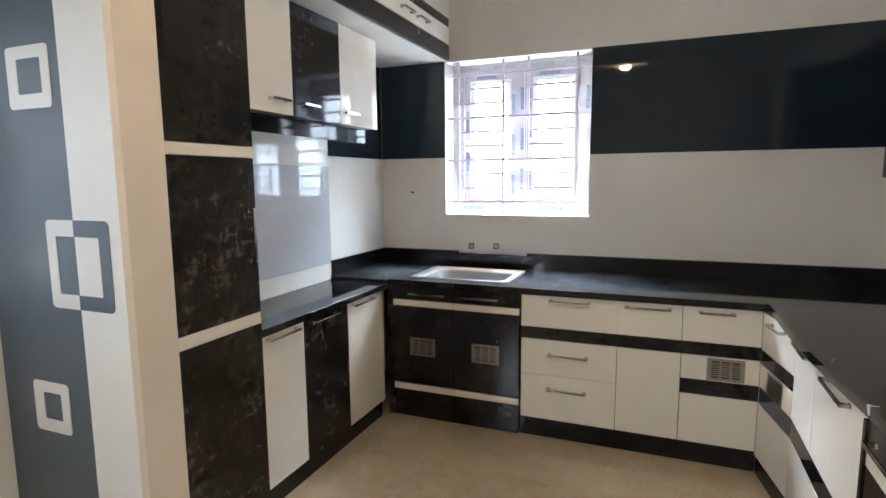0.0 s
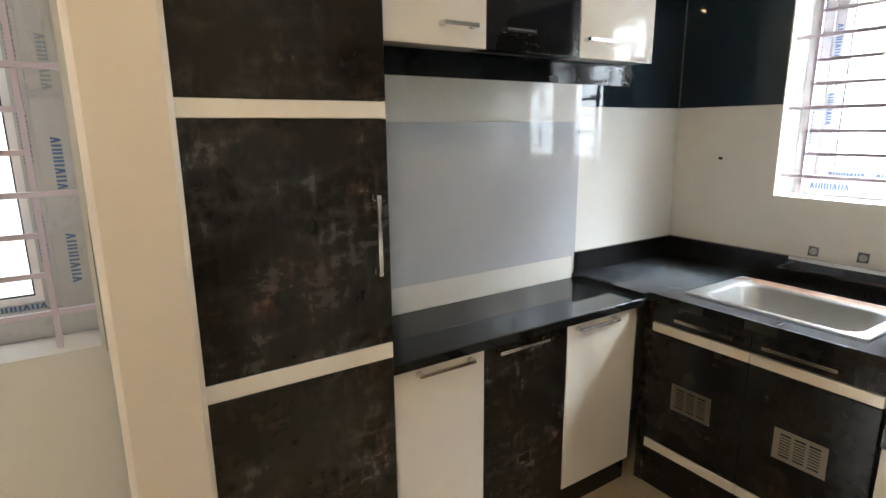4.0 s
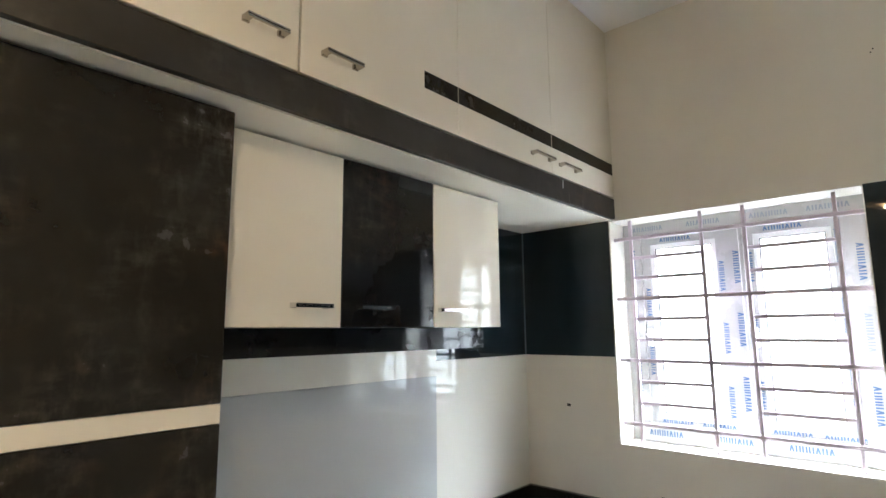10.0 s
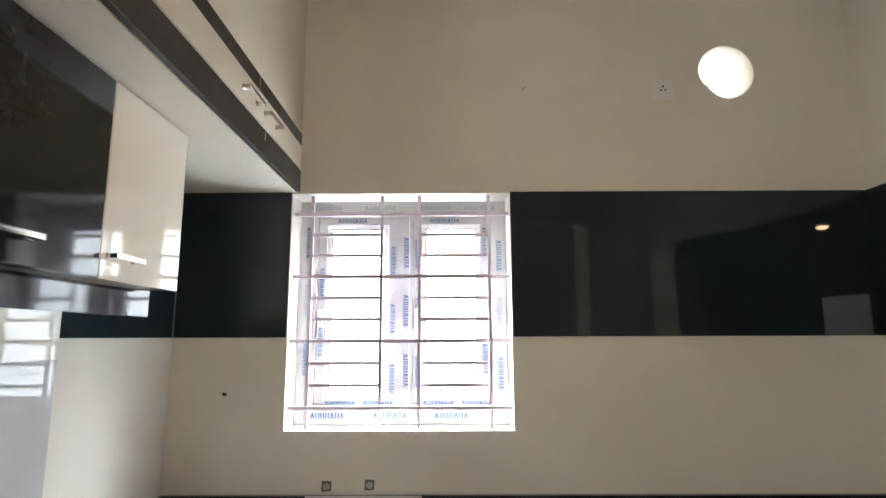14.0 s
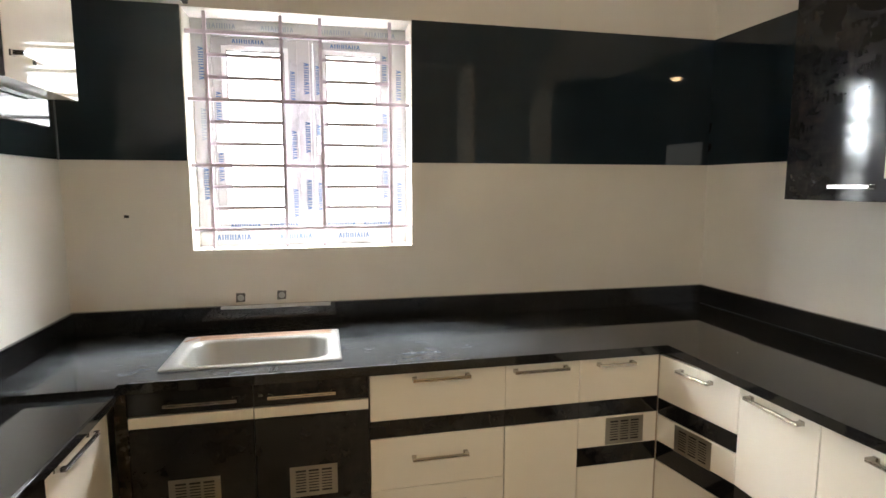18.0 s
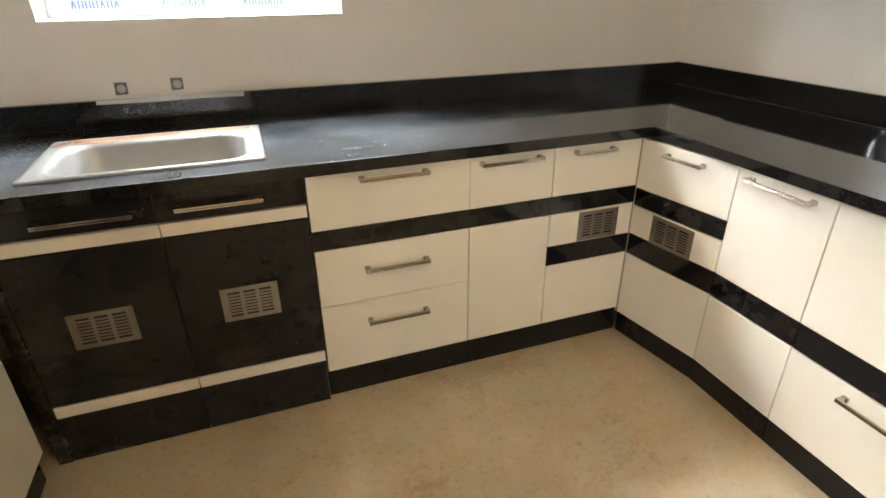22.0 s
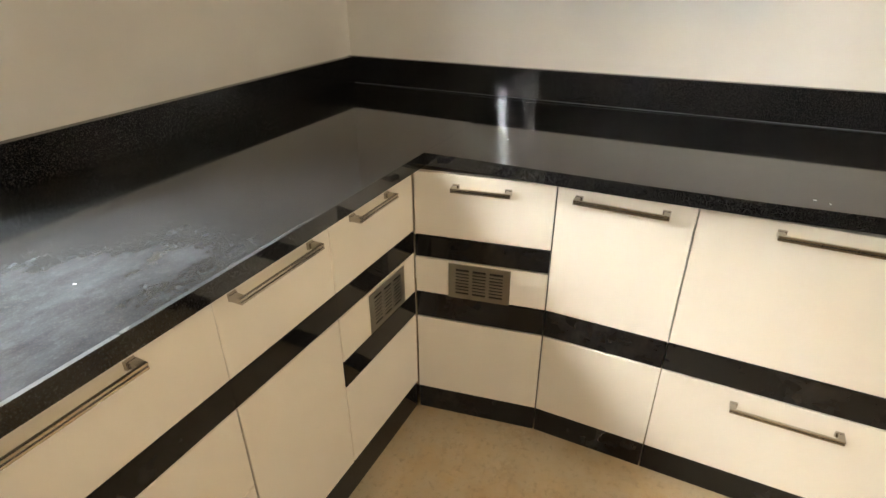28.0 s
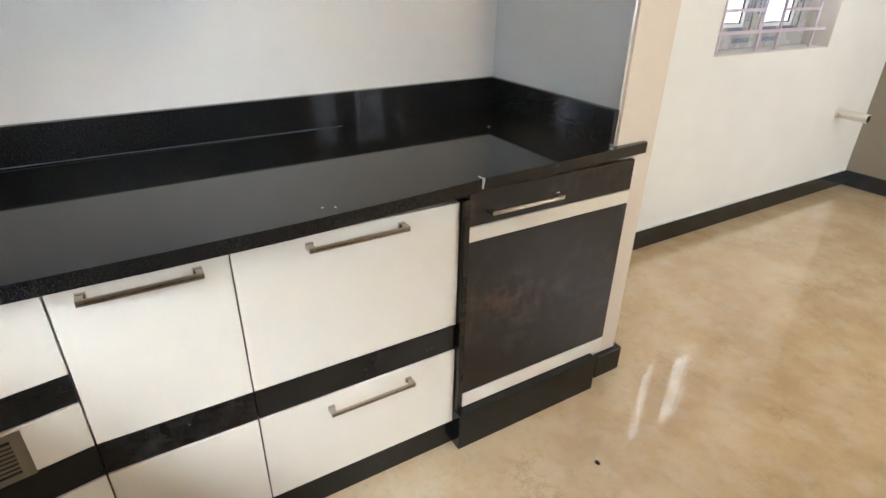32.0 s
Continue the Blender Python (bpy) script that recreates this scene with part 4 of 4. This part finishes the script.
def slanted(a, b, z0, z1, inset=0.0, thick=0.018, bevel=0.0012):
    """A board on the line from a to b in plan (b nearer the hall), its front set back by inset, with edge gaps."""
    a, b = Vector((*a, 0)), Vector((*b, 0))
    way = (b - a).normalized()
    inn = Vector((-way.y, way.x, 0))
    p = [a + way * G + inn * inset, b - way * G + inn * inset, b - way * G + inn * thick, a + way * G + inn * thick]
    return prism([(q.x, q.y) for q in p], "z", z0 + 0.0012, z1 - 0.0012, bevel)


A1, A2, A3, A4 = (0.493, 3.211), (RX, 2.848), (RX, 2.534), (RX, 1.984)
for a, b, kind_of in ((A1, A2, "corner"), (A2, A3, "narrow"), (A3, A4, "wide")):
    lab = {"corner": "cream corner base cabinet, slightly turned, with vent", "narrow": "narrow cream base cabinet with a black stripe", "wide": "wide cream base cabinet with door and drawer"}[kind_of]
    u = thing("base_cabinet", ((a[0] + b[0]) / 2 + 0.25, (a[1] + b[1]) / 2, 0), lab, "cabinet", "right base cabinets")
    part("body", slanted(a, b, 0.0, 0.808, 0.0185, 0.06, 0), SEAM, u)
    if kind_of == "corner":
        part("corner_post", box((0.489, 3.2138, 0.09), (0.4962, 3.2305, 0.806), 0), CORNER_EDGE, u)
    part("plinth", slanted(a, b, -0.0012, 0.088, 0.004, 0.018, 0), BLACK_PLAIN, u)
    part("stripe", slanted(a, b, 0.359, 0.442, 0.0005), BLACK_PLAIN, u, "black laminate stripe")
    way = (Vector((*b, 0)) - Vector((*a, 0))).normalized()
    inn = Vector((way.y, -way.x, 0))

    def on(y, z):
        f = (y - a[1]) / (b[1] - a[1])
        return (a[0] + f * (b[0] - a[0]), y, z)

    if kind_of == "corner":
        d = part("drawer_front", slanted(a, b, 0.626, 0.808), CREAM, u)
        bow_handle(d, on(3.105, 0.775), on(2.955, 0.775), inn)
        part("stripe", slanted(a, b, 0.558, 0.625, 0.0005), BLACK_PLAIN, u, "black laminate stripe")
        d = part("vent_panel", slanted(a, b, 0.443, 0.557), CREAM, u)
        vent_grille(d, on(3.03, 0.497), way, inn, 0.172, 0.108)
        part("door", slanted(a, b, 0.088, 0.358), CREAM, u)
    else:
        d = part("door", slanted(a, b, 0.443, 0.808), CREAM, u)
        ys = (2.802, 2.588) if kind_of == "narrow" else (2.380, 2.140)
        bow_handle(d, on(ys[0], 0.782), on(ys[1], 0.782), inn)
        d = part("door" if kind_of == "narrow" else "drawer_front", slanted(a, b, 0.088, 0.358), CREAM, u)
        if kind_of == "wide":
            bow_handle(d, on(2.366, 0.315), on(2.128, 0.315), inn)

EX = 0.548
endu = thing("end_cabinet", (0.8, 1.67, 0), "black laminate end cabinet with cream strips and drawer", "cabinet")
part("body", box((EX + 0.0185, SRY1 + 0.009, 0.0), (EX + 0.06, 1.9825, 0.815), 0), CARCASS, endu)
part("side_post", box((EX - 0.008, 1.964, 0.0), (EX + 0.018, 1.9825, 0.815)), BLACK, endu, "narrow black edge board")
for z0, z1, mat, nm, x in ((0.736, 0.831, BLACK_DULL, "drawer_front", EX), (0.692, 0.735, CREAM, "strip", EX - 0.001), (0.189, 0.691, BLACK_DULL, "door", EX), (0.137, 0.188, CREAM, "strip", EX - 0.001)):
    d = part(nm, box((x, 1.378, z0 + 0.0006), (EX + 0.018, 1.9625, z1 - 0.0006)), mat, endu, "cream laminate strip" if mat == CREAM else "smudged black laminate front")
    if nm == "drawer_front":
        bow_handle(d, (EX, 1.912, 0.776), (EX, 1.672, 0.776), (-1, 0, 0))
part("plinth", box((0.519, 1.425, 0.0), (EX + 0.017, 1.985, 0.136)), BLACK_PLAIN, endu)

# ---- right wall cabinets ----
PX = 0.840
for y0, y1, tone in ((2.628, 3.010, "black"), (2.22, 2.628, "cream")):
    u = thing("wall_cabinet", (1.0, (y0 + y1) / 2, 1.44), f"glossy {tone} laminate wall cabinet on the side wall", "cabinet", "right wall cabinets")
    part("body", box((PX + 0.0185, y0 + G, 1.442), (XR - BT - 0.001, y1 - G, 2.205)), BLACK_CLEAN, u)
    if tone == "black":
        d = part("door", box((PX, y0 + G, 1.440), (PX + 0.018, y1 - G, 2.207)), BLACK_CLEAN, u)
        bow_handle(d, (PX, 2.81, 1.487), (PX, 2.668, 1.487), (-1, 0, 0), CHROME, "chrome bow handle")
    else:
        d = part("door", box((PX - 0.014, y0 + G, 1.512), (PX + 0.018, y1 - G + 0.010, 2.207)), CREAM, u)
        part("lower_rail", box((PX, y0 + G, 1.440), (PX + 0.018, y1 - G, 1.510)), BLACK_CLEAN, u)

# ---- worktops ----
RISE = 0.0095


def risen(bm):
    """The side run climbs a little towards the partition."""
    for v in bm.verts:
        v.co.z += RISE * max(0.0, 3.19 - v.co.y)
    return bm


CT, CB = 0.854, 0.818
SX0, SX1, SYF, SYK = -1.400, -0.776, 3.278, 3.705
top = thing("worktop", (0, 3.5, CB), "polished black granite worktop, dusty round the sink", "worktop")
part("back_slab", sheet_with_holes([XL + 0.002, -1.490, SX0 + 0.012, SX1 - 0.012, XR - 0.001], [3.150, 3.184, SYF + 0.012, SYK - 0.012, YB - 0.001], {(1, 0), (2, 0), (3, 0), (2, 2)}, "z", CB, CT), GRANITE, top)
edge = [(0.508, 3.1835), (0.5085, 3.05), (0.504, 2.88), (0.502, 2.65), (0.505, 2.42), (0.518, 2.16), (0.536, 1.935)]
part("side_slab", risen(prism([*edge, (XR - 0.001, 1.935), (XR - 0.001, 3.1835)], "z", CB + 0.003, CT)), GRANITE, top)
part("end_slab", risen(prism([(0.537, 1.935), (0.548, 1.60), (0.560, 1.322), (0.5755, 1.318), (0.5755, SRY1 + 0.009), (XR - 0.001, SRY1 + 0.009), (XR - 0.001, 1.935)], "z", CB + 0.003, CT)), GRANITE, top)
part("upstand", box((XL + 0.024, YB - 0.026, CT), (XR - 0.024, YB - 0.001, 0.952), 0.001), GRANITE, top)
part("upstand", box((XL + 0.007, 3.160, CT), (XL + 0.023, YB - 0.001, 0.952), 0.001), GRANITE, top)
part("upstand", risen(prism([(SRY1 + 0.009, CT), (3.19, CT), (YB - 0.001, CT), (YB - 0.001, 0.953), (3.19, 0.957), (SRY1 + 0.009, 0.959)], "x", XR - 0.023, XR - 0.001, 0.001)), GRANITE, top)
part("upstand", risen(prism([(0.578, CT), (XR - 0.024, CT), (XR - 0.024, 0.959), (0.578, 0.959)], "y", SRY1 + 0.009, SRY1 + 0.028, 0.001)), GRANITE, top)
part("caulk_line", risen(box((XR - 0.0255, 2.05, CT), (XR - 0.0228, YB - 0.03, CT + 0.0016), 0)), BEAD, top, "thin grey joint under the upstand")
low = thing("worktop", (-1.7, 2.55, 0.80), "lower polished black granite worktop beside tall cabinet", "worktop")
part("slab", box((XL + 0.0105, 1.984, 0.803), (-1.4955, 3.1495, 0.833), 0.001), GRANITE, low)
part("front_edge", box((-1.495, 1.984, 0.802), (-1.488, 3.1495, 0.8335), 0.002), GRANITE, low, "rounded polished front edge")

# ---- sink ----
sink = thing("kitchen_sink", (-1.09, 3.49, CT), "stainless steel sink with a wide drop-in rim", "sink")


def sink_mesh():
    bm = bmesh.new()

    def loop(x0, x1, y0, y1, z, r, n=5):
        return [bm.verts.new((x, y, z)) for x, y in rounded(x0, x1, y0, y1, r, n)]

    z = CT
    loops = [loop(SX0, SX1, SYF, SYK, z + 0.0005, 0.012), loop(SX0, SX1, SYF, SYK, z + 0.006, 0.012), loop(SX0 + 0.012, SX1 - 0.012, SYF + 0.010, SYK - 0.012, z + 0.007, 0.02),
             loop(SX0 + 0.030, SX1 - 0.030, SYF + 0.026, SYK - 0.030, z + 0.002, 0.035), loop(SX0 + 0.045, SX1 - 0.045, SYF + 0.040, SYK - 0.052, z + 0.002, 0.07),
             loop(SX0 + 0.055, SX1 - 0.055, SYF + 0.048, SYK - 0.062, z - 0.012, 0.075), loop(SX0 + 0.068, SX1 - 0.068, SYF + 0.060, SYK - 0.075, z - 0.165, 0.075),
             loop(SX0 + 0.100, SX1 - 0.100, SYF + 0.092, SYK - 0.107, z - 0.190, 0.06)]
    for a, b in zip(loops, loops[1:]):
        for k in range(len(a)):
            bm.faces.new((a[k], a[(k + 1) % len(a)], b[(k + 1) % len(a)], b[k]))
    bm.faces.new(loops[-1])
    bmesh.ops.recalc_face_normals(bm, faces=bm.faces)
    for f in bm.faces:
        if f.normal.z < -0.5:
            bmesh.ops.reverse_faces(bm, faces=bm.faces)
            break
    return bm


part("bowl", sink_mesh(), STEEL, sink, "", True)
bm = bmesh.new()
bmesh.ops.create_cone(bm, cap_ends=True, segments=24, radius1=0.046, radius2=0.042, depth=0.006, matrix=Matrix.Translation((-1.09, 3.49, CT - 0.187)))
part("drain", bm, CHROME, sink, "round metal drain")
part("tape", prism([(SYK + 0.003, CT + 0.0066), (SYK - 0.006, CT + 0.0078), (SYK - 0.013, CT + 0.0078), (SYK - 0.030, CT + 0.0034), (SYK - 0.050, CT + 0.0030), (SYK - 0.050, CT + 0.0022), (SYK - 0.030, CT + 0.0026), (SYK - 0.013, CT + 0.0068), (SYK - 0.006, CT + 0.0068), (SYK + 0.003, CT + 0.0056)], "x", SX0 + 0.06, SX1 - 0.03), TAPE, sink, "strip of brown tape over the back rim")

for x in (-1.026, -1.006):
    part("film_mark", prism([(x - 0.006, 3.208), (x + 0.004, 3.206), (x + 0.006, 3.246), (x - 0.002, 3.250)], "z", CT + 0.0002, CT + 0.0008), DARK_HOLE, top, "dark finger mark in the dust")
part("tape", prism([(SX0 + 0.005, SYK - 0.075), (SX0 + 0.016, SYK - 0.080), (SX0 + 0.070, SYK - 0.012), (SX0 + 0.050, SYK - 0.006)], "z", CT + 0.0074, CT + 0.0086), TAPE, sink, "slanted end of the brown tape")
part("edge_chip", box((TX - 0.001, 1.4925, 1.82), (TX + 0.0004, 1.4934, 1.92), 0), CHALK, tall, "pale chipped line on the door edge")

# ---- small fixtures ----
lintel_lamp = thing("ceiling_lamp", (-0.39, 1.335, 2.60), "small round glowing lamp under the lintel", "lamp")
bm = bmesh.new()
bmesh.ops.create_cone(bm, cap_ends=True, segments=28, radius1=0.046, radius2=0.050, depth=0.014, matrix=Matrix.Translation((-0.39, 1.335, 2.593)))
part("base", bm, PLASTIC, lintel_lamp)
bm = bmesh.new()
bmesh.ops.create_uvsphere(bm, u_segments=24, v_segments=12, radius=0.050, matrix=Matrix.Translation((-0.39, 1.335, 2.5855)) @ Matrix.Diagonal((1, 1, 0.62, 1)))
bmesh.ops.bisect_plane(bm, geom=list(bm.verts) + list(bm.edges) + list(bm.faces), plane_co=(0, 0, 2.5855), plane_no=(0, 0, 1), clear_outer=True)
part("diffuser", bm, glowing("lintel_lamp_diffuser", (1.0, 0.70, 0.38), LINTEL_LAMP_GLOW), lintel_lamp, "lit frosted dome", True)

sw = thing("wall_socket", (0.308, YB, 2.727), "square white wall socket plate beside the exhaust opening", "socket")
part("plate", box((0.260, YB - 0.011, 2.678), (0.356, YB, 2.776), 0.003), PLASTIC, sw)
part("socket_face", box((0.282, YB - 0.014, 2.702), (0.334, YB - 0.0105, 2.754), 0.002), PLASTIC, sw)
for dx, dz, r in ((0, 0.012, 0.005), (-0.010, -0.006, 0.004), (0.010, -0.006, 0.004)):
    bm = bmesh.new()
    bmesh.ops.create_cone(bm, cap_ends=True, segments=10, radius1=r, radius2=r, depth=0.002, matrix=Matrix.Translation((0.308 + dx, YB - 0.0142, 2.728 + dz)) @ pose(0, 0, 0, 90))
    part("pin_hole", bm, DARK_HOLE, sw)

for x, z in ((-1.203, 0.985), (-1.024, 0.990)):
    tap = thing("pipe_outlet", (x, YB, z), "capped water outlet in a square wall cutout", "pipe outlet", "water outlets")
    part("cutout", prism([(x - 0.021, z - 0.021), (x + 0.019, z - 0.019), (x + 0.021, z + 0.020), (x - 0.018, z + 0.022)], "y", YB - 0.0015, YB + 0.001), MORTAR, tap)
    bm = bmesh.new()
    bmesh.ops.create_cone(bm, cap_ends=True, segments=18, radius1=0.0145, radius2=0.0130, depth=0.007, matrix=Matrix.Translation((x + 0.001, YB - 0.004, z)) @ pose(0, 0, 0, 90))
    part("pipe_cap", bm, PIPE_CAP, tap, "dusty grey round cap")
hole = thing("wall_hole", (-1.650, YB, 1.359), "small dark drilled hole in the wall", "hole")
part("cavity", prism([(-1.660, 1.353), (-1.641, 1.352), (-1.639, 1.363), (-1.658, 1.366)], "y", YB - 0.0012, YB + 0.001), DARK_HOLE, hole)
grout = thing("grout_strip", (-1.04, YB - 0.026, 0.953), "white grout smear along the granite upstand", "grout")
part("smear", prism([(-1.285, 0.941), (-1.12, 0.938), (-0.95, 0.940), (-0.806, 0.937), (-0.804, 0.954), (-1.0, 0.9555), (-1.283, 0.954)], "y", YB - 0.0285, YB - 0.0258), CHALK, grout)
pp = thing("waste_pipe", (XH, -1.325, 0.555), "white plastic pipe stub standing out of the wall", "pipe")
bm = bmesh.new()
add_tube(bm, [(XH - 0.001, -1.325, 0.555), (XH - 0.09, -1.325, 0.553), (XH - 0.18, -1.325, 0.550)], 0.028, 16)
part("pipe", bm, PIPE, pp, "", True)

part("pipe_mouth", add_tube(bmesh.new(), [(XH - 0.1805, -1.325, 0.550), (XH - 0.1815, -1.325, 0.550)], 0.023, 16), DARK_HOLE, pp, "dark open end of the pipe")
collar = bmesh.new()
add_tube(collar, [(XH - 0.0005, -1.325, 0.555), (XH - 0.010, -1.325, 0.555)], 0.034, 16)
part("collar", collar, PIPE, pp, "plaster ring round the pipe", True)

# two nail holes in the back wall, a crumb on the floor
for x, z in ((-0.331, 2.746), (-0.339, 2.734)):
    nail = thing("nail_hole", (x, YB, z), "tiny dark nail hole in the plaster", "hole", "nail holes")
    bm = bmesh.new()
    bmesh.ops.create_cone(bm, cap_ends=True, segments=8, radius1=0.0030, radius2=0.0026, depth=0.002, matrix=Matrix.Translation((x, YB - 0.0005, z)) @ pose(0, 0, 0, 90))
    part("cavity", bm, DARK_HOLE, nail)
crumb = thing("plaster_crumb", (0.265, 1.65, 0), "small dark crumb of rubble on the floor", "debris")
bm = bmesh.new()
bmesh.ops.create_icosphere(bm, subdivisions=1, radius=0.008, matrix=Matrix.Translation((0.265, 1.65, 0.004)) @ Matrix.Diagonal((1.3, 0.8, 0.55, 1)))
part("lump", bm, DARK_HOLE, crumb)
# white filler in the joint of the two side slabs
part("joint_filler", risen(prism([(0.5345, 0.8285), (0.5375, 0.8285), (0.5385, 0.8562), (0.530, 0.8566)], "y", 1.9325, 1.9375)), CHALK, top, "white filler in the slab joint")
part("joint_filler", risen(box((0.531, 1.9330, CT), (0.556, 1.9365, CT + 0.0012), 0)), CHALK, top, "white filler in the slab joint")
chip = thing("plaster_chip", (-0.42, 3.30, CT), "small white plaster chip lying on the granite", "debris", "plaster chips")
bm = bmesh.new()
bmesh.ops.create_icosphere(bm, subdivisions=1, radius=0.0026, matrix=Matrix.Translation((-0.42, 3.30, CT + 0.0008)) @ Matrix.Diagonal((1.4, 0.8, 0.4, 1)))
part("lump", bm, CHALK, chip)
for x, y, turn in ((0.545, 2.31, 20), (0.556, 2.335, 80), (0.70, 3.03, 140), (0.93, 1.64, 10)):
    copy_thing(chip, pose(x, y, CT + RISE * (3.19 - y), 0, 0, turn))
copy_thing(chip, pose(-0.60, 3.42, CT, 0, 0, 50))
copy_thing(chip, pose(-0.28, 3.36, CT, 0, 0, 120))
